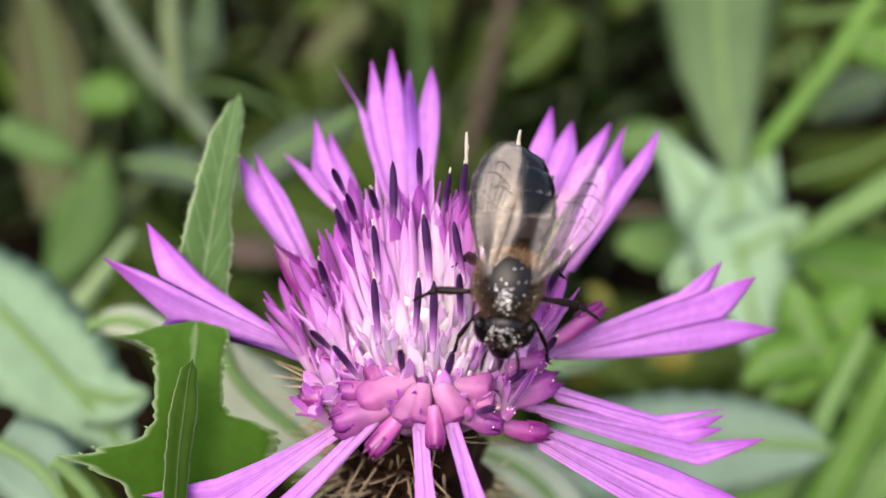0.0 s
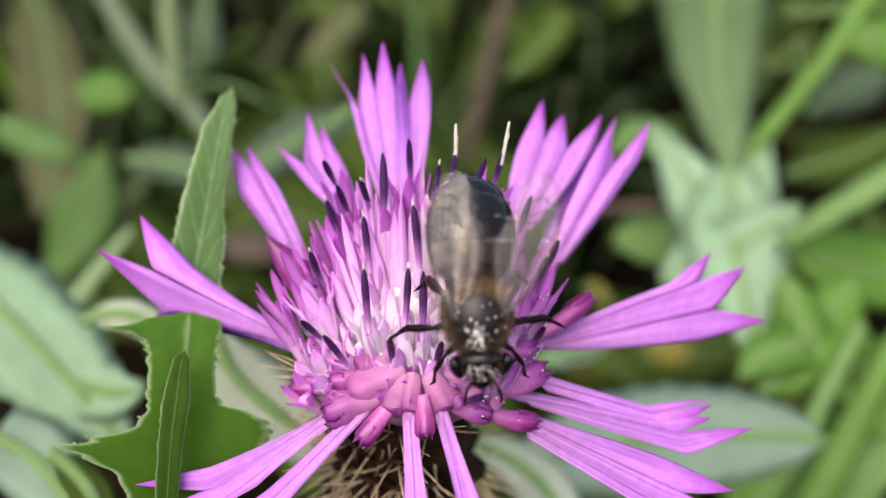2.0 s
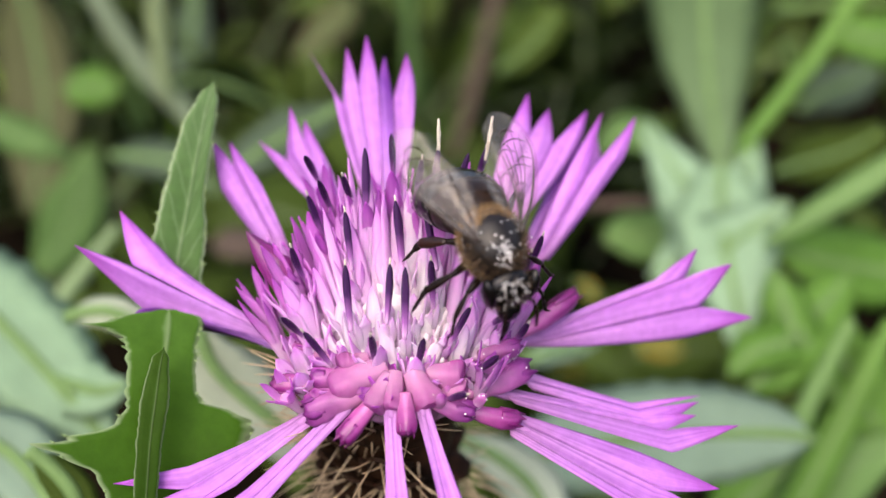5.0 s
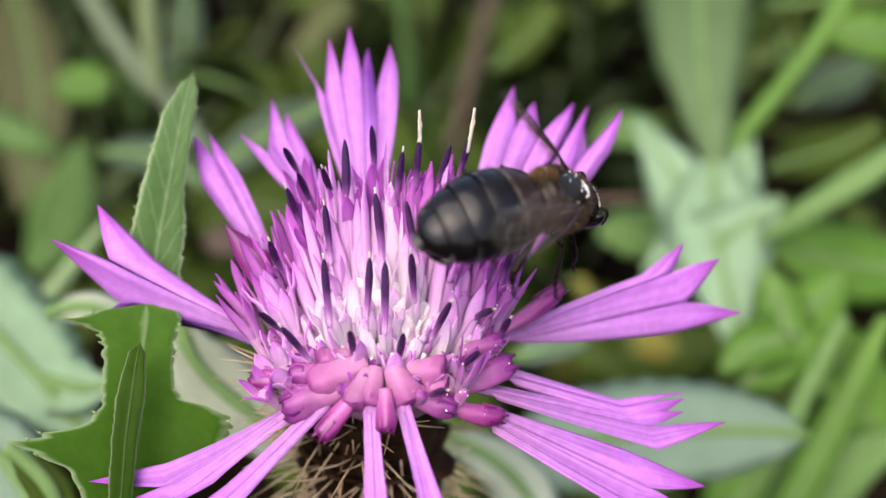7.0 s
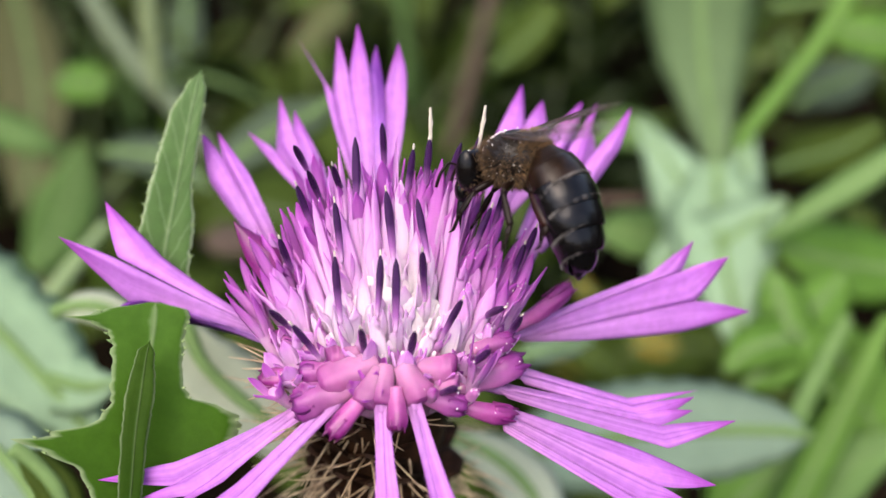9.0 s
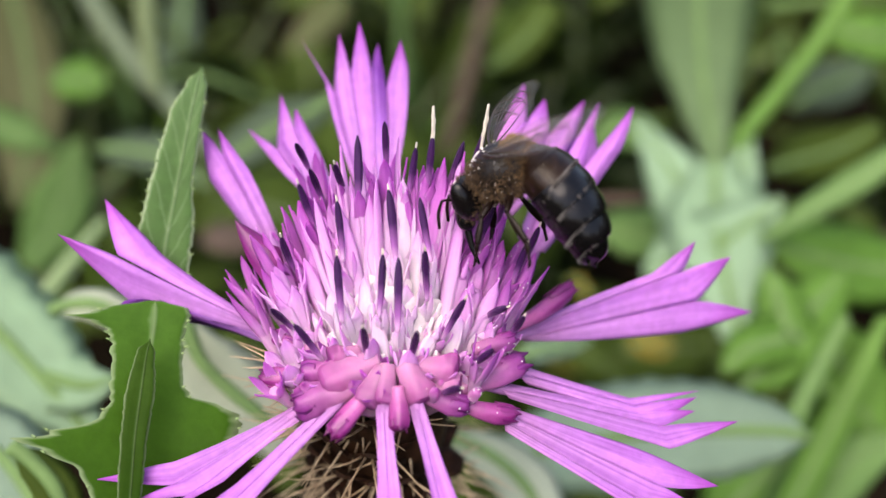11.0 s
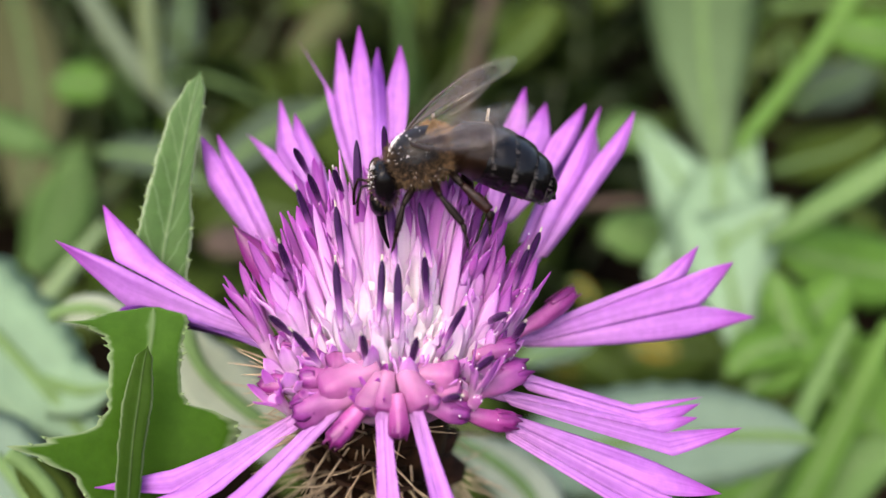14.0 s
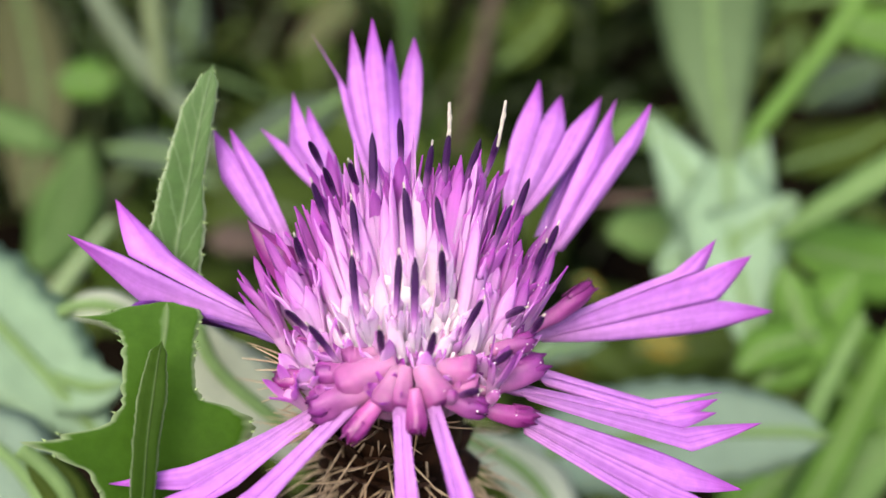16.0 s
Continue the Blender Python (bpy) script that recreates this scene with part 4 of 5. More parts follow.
weed_blade('broad_leaf', 'leaf_grey', 0, [], [(0.0278, 0.1283, 0.0922, 0.00095), (0.0308, 0.1287, 0.0928, 0.00435), (0.0365, 0.1285, 0.0926, 0.0053), (0.0431, 0.1283, 0.0922, 0.00416), (0.0469, 0.1278, 0.0914, 0.00076)])
weed_blade('lobed_leaf', 'leaf_green', 0.06, [[(0.0465, 0.0922, 0.0987, 0.00366), (0.041, 0.0906, 0.0981, 0.00326), (0.0374, 0.0883, 0.0962, 0.00043)], [(0.0472, 0.0926, 0.0993, 0.00366), (0.0502, 0.0907, 0.0962, 0.00293), (0.0524, 0.0879, 0.0918, 0.00037)], [(0.0469, 0.0934, 0.0987, 0.00369), (0.0462, 0.0978, 0.1019, 0.003), (0.0455, 0.1014, 0.104, 0.00038)]], [(0.0403, 0.088, 0.0938, 0.00058), (0.0432, 0.0895, 0.0962, 0.00435), (0.0476, 0.0934, 0.0987, 0.00553), (0.0522, 0.0974, 0.1013, 0.00375), (0.0561, 0.101, 0.1034, 0.00076)])
weed_blade('broad_leaf', 'leaf_blue', 0.03, [], [(0.0404, 0.0691, 0.1033, 0.00024), (0.0371, 0.0694, 0.1038, 0.00308), (0.0315, 0.0702, 0.1031, 0.00539), (0.0246, 0.0708, 0.1021, 0.00629), (0.0177, 0.0718, 0.1, 0.00618), (0.0111, 0.0725, 0.0973, 0.00416), (0.0061, 0.0725, 0.0955, 0.00051)])
weed_blade('broad_leaf', 'leaf_green', 0.02, [], [(0.0696, 0.1102, 0.0973, 0.00499), (0.0629, 0.1107, 0.098, 0.00682), (0.055, 0.1107, 0.1, 0.00545), (0.0488, 0.1107, 0.1019, 0.00066)])
weed_blade('grass', 'leaf_green', 0, [], [(0.044, 0.1221, 0.1051, 0.00087), (0.0463, 0.1245, 0.1107, 0.00155), (0.0528, 0.1281, 0.1184, 0.00146), (0.0584, 0.1312, 0.1252, 0.00153), (0.0639, 0.1352, 0.1334, 0.00152)])
weed_blade('grass', 'leaf_grey', 0, [], [(0.0465, 0.1075, 0.1043, 0.00064), (0.0525, 0.1088, 0.1082, 0.00189), (0.0591, 0.1102, 0.1123, 0.00219), (0.0666, 0.1112, 0.1178, 0.002)])
weed_blade('grass', 'leaf_grey', 0, [], [(0.0433, 0.0794, 0.0932, 0.00136), (0.0465, 0.0838, 0.0965, 0.00125), (0.0498, 0.0879, 0.0993, 0.00099), (0.0533, 0.0921, 0.1023, 0.00072)])
weed_blade('grass', 'leaf_green', 0, [], [(0.0435, 0.0756, 0.0796, 0.0024), (0.0493, 0.0822, 0.0865, 0.00244), (0.0546, 0.0883, 0.0925, 0.00205), (0.0607, 0.0954, 0.1, 0.00089)])
weed_blade('broad_leaf', 'leaf_green', 0.02, [], [(0.0809, 0.1473, 0.1227, 0.00284), (0.0753, 0.1463, 0.1211, 0.00567), (0.0705, 0.1488, 0.1212, 0.00383), (0.0666, 0.1517, 0.1222, 0.00078)])
weed_blade('broad_leaf', 'leaf_dusty', 0, [], [(0.0702, 0.1631, 0.1007, 0.0011), (0.0746, 0.1648, 0.1036, 0.00552), (0.0801, 0.166, 0.1054, 0.00552), (0.0856, 0.1678, 0.1082, 0.00221)])
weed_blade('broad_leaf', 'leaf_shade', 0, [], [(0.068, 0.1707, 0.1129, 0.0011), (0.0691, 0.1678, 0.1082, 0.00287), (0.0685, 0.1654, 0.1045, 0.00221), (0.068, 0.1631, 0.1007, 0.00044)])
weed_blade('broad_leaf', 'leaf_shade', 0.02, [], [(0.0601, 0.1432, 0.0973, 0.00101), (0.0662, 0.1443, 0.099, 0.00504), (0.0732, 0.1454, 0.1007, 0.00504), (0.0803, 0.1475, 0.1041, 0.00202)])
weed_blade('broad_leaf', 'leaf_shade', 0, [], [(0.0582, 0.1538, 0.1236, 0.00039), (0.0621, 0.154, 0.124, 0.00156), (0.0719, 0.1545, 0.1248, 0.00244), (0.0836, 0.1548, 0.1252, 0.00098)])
weed_blade('broad_leaf', 'leaf_dusty', 0.02, [], [(-0.0137, 0.1173, 0.1219, 0.00039), (-0.0171, 0.1151, 0.1203, 0.00297), (-0.0212, 0.1132, 0.119, 0.00388), (-0.0265, 0.1104, 0.1165, 0.00308), (-0.0301, 0.1079, 0.1144, 0.00061)])
weed_blade('broad_leaf', 'leaf_dusty', 0, [], [(-0.0562, 0.136, 0.1046, 0.00076), (-0.0512, 0.1341, 0.1053, 0.00355), (-0.045, 0.1318, 0.1054, 0.00387), (-0.0399, 0.1287, 0.1042, 0.002), (-0.0362, 0.1255, 0.1028, 0.00045)])
weed_blade('weed', 'leaf_dusty', 0, [], [(-0.0701, 0.1709, 0.132, 0.00187), (-0.0609, 0.1587, 0.1221, 0.00202), (-0.0532, 0.1515, 0.1142, 0.00219), (-0.0446, 0.1449, 0.1074, 0.00157), (-0.0373, 0.1384, 0.1008, 0.00097)])
weed_blade('weed', 'leaf_shade', 0, [], [(-0.0518, 0.1646, 0.1315, 0.00182), (-0.051, 0.1562, 0.1218, 0.00199), (-0.0496, 0.1501, 0.1158, 0.00138), (-0.0478, 0.1445, 0.1107, 0.00049)])
weed_blade('round_leaf', 'leaf_green', 0, [], [(-0.0773, 0.1704, 0.1031, 0.00113), (-0.0744, 0.1704, 0.1031, 0.00431), (-0.0714, 0.1704, 0.1031, 0.00522), (-0.0683, 0.1703, 0.1029, 0.00431), (-0.0657, 0.1703, 0.1029, 0.00113)])
weed_blade('lobed_leaf', 'leaf_pale', 0.05, [[(-0.0389, 0.0687, 0.1119, 0.00393), (-0.0343, 0.0673, 0.1117, 0.00305), (-0.0312, 0.0677, 0.1123, 0.00055)]], [(-0.0571, 0.0814, 0.1192, 0.00424), (-0.0489, 0.0756, 0.1174, 0.00609), (-0.0414, 0.0702, 0.1135, 0.00592), (-0.0361, 0.066, 0.1106, 0.00386), (-0.0319, 0.0626, 0.1079, 0.00027)])
weed_blade('broad_leaf', 'leaf_white', 0.02, [], [(-0.0341, 0.0648, 0.1227, 0.0003), (-0.032, 0.0651, 0.1232, 0.00141), (-0.0295, 0.065, 0.123, 0.00171), (-0.0259, 0.0639, 0.1212, 0.00151), (-0.0234, 0.0625, 0.1191, 0.0004)])
weed_blade('broad_leaf', 'leaf_white', 0.02, [], [(-0.0205, 0.0596, 0.1257, 0.0008), (-0.0191, 0.0578, 0.1229, 0.003), (-0.017, 0.0566, 0.1209, 0.0036), (-0.0142, 0.0554, 0.119, 0.0034), (-0.0104, 0.0539, 0.1166, 0.002)])
weed_blade('broad_leaf', 'leaf_blue', 0.02, [], [(-0.0426, 0.0591, 0.1135, 0.00303), (-0.0395, 0.0582, 0.1123, 0.00403), (-0.0366, 0.0562, 0.1109, 0.00349), (-0.0341, 0.0537, 0.1087, 0.00197), (-0.0331, 0.0521, 0.1062, 0.00039)])
weed_blade('broad_leaf', 'leaf_shade', 0.02, [], [(-0.031, 0.0481, 0.1224, 0.00017), (-0.0293, 0.0474, 0.1213, 0.00125), (-0.0276, 0.0463, 0.1195, 0.00166), (-0.0264, 0.0445, 0.1167, 0.00125)])
weed_blade('broad_leaf', 'leaf_mid', 0, [], [(-0.0867, 0.1587, 0.0654, 0.0024), (-0.0819, 0.1625, 0.0714, 0.00647), (-0.0789, 0.1663, 0.0775, 0.00719), (-0.0771, 0.1694, 0.0826, 0.00479), (-0.0759, 0.1733, 0.0887, 0.0012)])
weed_blade('broad_leaf', 'leaf_mid', 0, [], [(-0.0831, 0.1486, 0.1058, 0.00303), (-0.0771, 0.147, 0.1033, 0.00403), (-0.072, 0.1459, 0.1016, 0.00303), (-0.0678, 0.1466, 0.099, 0.00061)])
weed_blade('weed', 'leaf_grey', 0, [], [(-0.0563, 0.0938, 0.0936, 0.00106), (-0.0534, 0.0994, 0.0989, 0.00154), (-0.0503, 0.104, 0.1024, 0.00125), (-0.0471, 0.1107, 0.1057, 0.00065)])
weed_blade('broad_leaf', 'leaf_white', 0.02, [], [(0.0026, 0.0661, 0.106, 0.00113), (0.0064, 0.0636, 0.1058, 0.00244), (0.0095, 0.0606, 0.1047, 0.00304), (0.0114, 0.057, 0.1026, 0.00212)])
weed_blade('broad_leaf', 'leaf_olive', 0, [], [(-0.1035, 0.2183, 0.1137, 0.0027), (-0.0981, 0.2068, 0.1008, 0.0083), (-0.0936, 0.1945, 0.0888, 0.0092), (-0.0931, 0.1833, 0.0784, 0.0062), (-0.0947, 0.1761, 0.0706, 0.0010)])
weed_blade('broad_leaf', 'leaf_olive', 0, [], [(-0.0692, 0.1790, 0.0791, 0.0010), (-0.0741, 0.1739, 0.0747, 0.0042), (-0.0796, 0.1676, 0.0683, 0.0054), (-0.0830, 0.1620, 0.0632, 0.0037), (-0.0844, 0.1586, 0.0596, 0.0007)])
weed_blade('broad_leaf', 'leaf_dusty', 0, [], [(-0.0614, 0.2247, 0.1106, 0.0014), (-0.0623, 0.2160, 0.1006, 0.0050), (-0.0624, 0.2090, 0.0931, 0.0047), (-0.0629, 0.2013, 0.0845, 0.0011)])
weed_blade('broad_leaf', 'leaf_olive', 0, [], [(-0.0272, 0.3016, 0.0866, 0.0026), (-0.0343, 0.2927, 0.0798, 0.0063), (-0.0415, 0.2867, 0.0741, 0.0056), (-0.0486, 0.2814, 0.0693, 0.0011)])
weed_blade('twig', 'twig_brown', 0, [], [(0.0204, 0.1312, 0.0968, 0.00057), (0.0295, 0.1299, 0.0986, 0.00084), (0.0383, 0.1283, 0.0997, 0.00083), (0.0489, 0.1249, 0.102, 0.00054)])
weed_blade('twig', 'twig_brown', 0, [], [(-0.0007, 0.2301, 0.0476, 0.0018), (0.0059, 0.2406, 0.0643, 0.0022), (0.0108, 0.2501, 0.0796, 0.0022), (0.0174, 0.264, 0.1019, 0.0022)])
weed_blade('twig', 'twig_brown', 0, [], [(0.0573, 0.1212, 0.081, 0.00057), (0.0668, 0.1248, 0.0866, 0.00085), (0.0772, 0.1288, 0.093, 0.00085)])
# Leaf darkened to near-black where the growth behind lies in shade.
weed_blade('broad_leaf', 'leaf_deep_shade', 0.02, [], [(-0.0564, 0.1755, 0.1017, 0.00093), (-0.0506, 0.1761, 0.1027, 0.00466), (-0.0425, 0.1749, 0.1007, 0.00525), (-0.0355, 0.173, 0.0978, 0.00117)])
weed_blade('broad_leaf', 'leaf_shade', 0, [], [(-0.0424, 0.1796, 0.0989, 0.0006), (-0.0382, 0.1786, 0.0974, 0.00264), (-0.034, 0.1777, 0.0958, 0.00216), (-0.0316, 0.1767, 0.0943, 0.00048)])
weed_blade('broad_leaf', 'leaf_shade', 0.02, [], [(0.0127, 0.2006, 0.0948, 0.00132), (0.018, 0.2027, 0.0981, 0.00477), (0.0233, 0.2055, 0.1026, 0.00477), (0.0273, 0.209, 0.1082, 0.00265)])
weed_blade('broad_leaf', 'leaf_grey', 0, [], [(0.0331, 0.1726, 0.0877, 0.00096), (0.039, 0.1745, 0.0907, 0.00479), (0.0446, 0.1721, 0.0906, 0.00403), (0.0488, 0.1677, 0.0874, 0.00059)])
weed_blade('broad_leaf', 'leaf_yellow', 0, [], [(0.0298, 0.166, 0.0582, 0.00063), (0.0323, 0.1653, 0.0572, 0.00202), (0.0342, 0.1643, 0.0556, 0.00126), (0.0354, 0.1633, 0.054, 0.00038)])
weed_blade('broad_leaf', 'leaf_yellow', 0, [], [(0.0253, 0.1556, 0.0417, 0.00101), (0.0285, 0.1563, 0.0427, 0.00303), (0.0316, 0.1558, 0.0419, 0.00227), (0.0335, 0.155, 0.0406, 0.00063)])
weed_blade('broad_leaf', 'leaf_yellow', 0, [], [(0.0393, 0.1425, 0.0584, 0.00091), (0.0421, 0.1428, 0.0588, 0.00363), (0.0461, 0.1424, 0.0582, 0.00318), (0.0489, 0.1419, 0.0574, 0.00057)])
weed_blade('broad_leaf', 'leaf_blue', 0, [], [(0.0101, 0.086, 0.1, 0.00055), (0.0129, 0.0865, 0.1009, 0.00166), (0.0167, 0.0885, 0.1002, 0.00155), (0.0206, 0.0906, 0.0999, 0.00036)])
weed_blade('broad_leaf', 'twig_brown', 0, [], [(-0.0444, 0.1448, 0.0809, 0.00086), (-0.0412, 0.1451, 0.0814, 0.00364), (-0.0369, 0.1448, 0.0809, 0.00322), (-0.0337, 0.1437, 0.0791, 0.00064)])
weed_blade('broad_leaf', 'leaf_green', 0.03, [], [(0.0375, 0.081, 0.0731, 0.00151), (0.0421, 0.0842, 0.0782, 0.00605), (0.0485, 0.0873, 0.0814, 0.00687), (0.0566, 0.0901, 0.0839, 0.00615), (0.0664, 0.092, 0.0852, 0.00233)])
weed_blade('broad_leaf', 'leaf_grey', 0.03, [], [(0.0436, 0.0775, 0.0751, 0.00219), (0.0484, 0.0813, 0.0793, 0.00443), (0.0533, 0.0843, 0.0823, 0.00476), (0.059, 0.0866, 0.0841, 0.003), (0.0648, 0.0886, 0.0853, 0.00076)])
weed_blade('broad_leaf', 'leaf_green', 0.04, [], [(0.0528, 0.1002, 0.0964, 0.00094), (0.0555, 0.097, 0.093, 0.00496), (0.0581, 0.0929, 0.0885, 0.00615), (0.0615, 0.0885, 0.0833, 0.00229)])


# ---- low weeds that cover the ground behind ----
def build_weeds():
    rnd = random.Random(21)
    kinds = []
    for kind, mat in enumerate(("leaf_shade", "leaf_deep_shade", "leaf_shade", "leaf_shade", "leaf_deep_shade")):
        plant = tagged(new("weed_plant"), "low leafy %s weed growing from the soil" % TONE[mat], "weed", "low weeds")
        for k in range(11):
            a = k * 2.4 + rnd.uniform(-0.3, 0.3)
            d = Vector((math.cos(a), math.sin(a), 0))
            ln = rnd.uniform(0.035, 0.075)
            h = rnd.uniform(0.012, 0.05)
            w = ln * rnd.uniform(0.12, 0.24)
            bm = bmesh.new()
            blade(bm, [Vector((0, 0, 0)), d * ln * 0.35 + Vector((0, 0, h * 0.8)), d * ln * 0.75 + Vector((0, 0, h)), d * ln + Vector((0, 0, h * 0.75))],
                  [w * 0.15, w * 0.7, w, w * 0.05], Vector((0, 0, 1)), 0.0005, fold=0.2, saw=0.06, n=12)
            part("leaf", bm, LEAVES[mat], plant)
        kinds.append(plant)
    spots = []
    for i in range(48):
        y = 0.17 + 0.75 * rnd.random() ** 1.4
        x = rnd.uniform(-0.62, 0.62) * y * 1.1
        if x < 0 or i % 3 == 0:
            spots.append((x, y))
    for i, (x, y) in enumerate(spots):
        m = pose(x, y, rnd.uniform(-0.004, 0.01), rnd.uniform(-12, 12), rnd.uniform(-12, 12), rnd.uniform(0, 360)) @ Matrix.Scale(rnd.uniform(0.7, 1.3), 4)
        if i < len(kinds):
            kinds[i].matrix_world = m
        else:
            k = kinds[rnd.choice((0, 1, 1, 2, 3, 4, 4))]
            ob = copy_thing(k, m)
            ob.matrix_basis = m


build_weeds()


def build_herbs():
    rnd = random.Random(53)
    kinds = []
    for kind, mat in enumerate(("leaf_shade", "leaf_shade", "leaf_deep_shade", "leaf_shade")):
        herb = tagged(new("wild_herb"), "slender %s wild herb with small leaves" % TONE[mat], "herb", "wild herbs")
        h = rnd.uniform(0.07, 0.11)
        sway = rnd.uniform(-0.02, 0.02)
        stem = [Vector((0, 0, 0)), Vector((sway, 0, h * 0.5)), Vector((sway * 2.2, sway, h))]
        bm = bmesh.new()
        tube(bm, stem, [0.0012, 0.001, 0.0005], 6, 10)
        part("stem", bm, LEAVES[mat], herb)
        for k in range(11):
            p = spline(stem, 20)[4 + int(k * 1.55)][0]
            a = k * 2.4
            d = Vector((math.cos(a), math.sin(a), rnd.uniform(-0.1, 0.5)))
            ln, w = rnd.uniform(0.010, 0.026), rnd.uniform(0.002, 0.005)
            bm = bmesh.new()
            blade(bm, [p, p + d * ln * 0.5, p + d * ln - Vector((0, 0, ln * 0.2))], [w * 0.3, w, w * 0.08], Vector((0, 0, 1)), 0.0004, fold=0.2, n=8)
            part("leaf", bm, LEAVES[mat], herb)
        kinds.append(herb)
    for i in range(34):
        y = 0.19 + 0.3 * rnd.random()
        m = pose(rnd.uniform(-0.6, 0.6) * y * 1.15, y, 0, rnd.uniform(-30, 30), rnd.uniform(-30, 30), rnd.uniform(0, 360))
        if i >= len(kinds) and m.translation.x > 0 and i % 3:
            continue
        if i < len(kinds):
            kinds[i].matrix_basis = m
        else:
            copy_thing(kinds[rnd.choice((0, 0, 1, 2, 2, 3))], m)


build_herbs()


def build_grass():
    rnd = random.Random(77)
    made = []
    for k, mat in enumerate(("leaf_shade", "leaf_bright", "leaf_green", "leaf_deep_shade", "leaf_shade", "leaf_grey")):
        bm = bmesh.new()
        h, lean = rnd.uniform(0.09, 0.16), rnd.uniform(0.02, 0.07)
        w = rnd.uniform(0.0008, 0.0022)
        blade(bm, [Vector((0, 0, 0)), Vector((lean * 0.2, 0, h * 0.4)), Vector((lean * 0.55, 0, h * 0.75)), Vector((lean, 0, h))], [w, w * 1.1, w * 0.8, w * 0.1], Vector((0, 1, 0)), 0.0004, fold=0.25, n=12)
        made.append(tagged(new("tall_grass", mesh_of("tall_grass", bm, LEAVES[mat])), "thin %s grass stem among the weeds" % TONE[mat], "grass", "grass stems"))
    for i in range(75):
        y = 0.16 + 0.45 * rnd.random()
        m = pose(rnd.uniform(-0.6, 0.6) * y * 1.1, y, 0, rnd.uniform(-25, 25), rnd.uniform(-35, 35), rnd.uniform(0, 360))
        if i >= len(made) and m.translation.x > 0 and i % 3:
            continue
        if i < len(made):
            made[i].matrix_basis = m
        else:
            copy_thing(made[rnd.randrange(len(made))], m)


build_grass()


def build_shade_thicket():
    """Unseen taller growth added round the spot; shades the ground and closes the horizon."""
    rnd = random.Random(11)
    for x, y, r in ((-0.5, 1.05, 0.3), (0.0, 1.2, 0.32), (0.5, 1.1, 0.3), (-0.85, 0.6, 0.28), (0.85, 0.65, 0.28), (-0.95, 0.1, 0.25), (1.0, 0.1, 0.25), (-0.2, 1.7, 0.4), (0.6, 1.8, 0.4), (-1.0, -0.8, 0.3), (1.05, -0.8, 0.3), (0.0, -1.6, 0.4), (-1.6, 1.2, 0.4), (1.6, 1.3, 0.4)):
        bm = bmesh.new()
        for k in range(110):
            a, q = rnd.uniform(0, 6.28), r * math.sqrt(rnd.random())
            p = Vector((math.cos(a) * q, math.sin(a) * q, 0))
            h = rnd.uniform(0.12, 0.5)
            lean = Vector((rnd.uniform(-.1, .1), rnd.uniform(-.1, .1), 0))
            w = rnd.uniform(0.006, 0.02)
            blade(bm, [p, p + lean * 0.4 + Vector((0, 0, h * 0.6)), p + lean * 1.4 + Vector((0, 0, h))], [w * 0.4, w, w * 0.1], Vector((math.sin(a * 3), math.cos(a * 3), 0.3)).normalized(), 0.0006, n=6)
        ob = new("thicket", mesh_of("thicket", bm, LEAVES["leaf_deep_shade"]))
        ob.matrix_basis = pose(x, y, 0)
        tagged(ob, "dense tall weeds added out of view to shade the ground", "weeds", "tall weeds", "stuff")


build_shade_thicket()


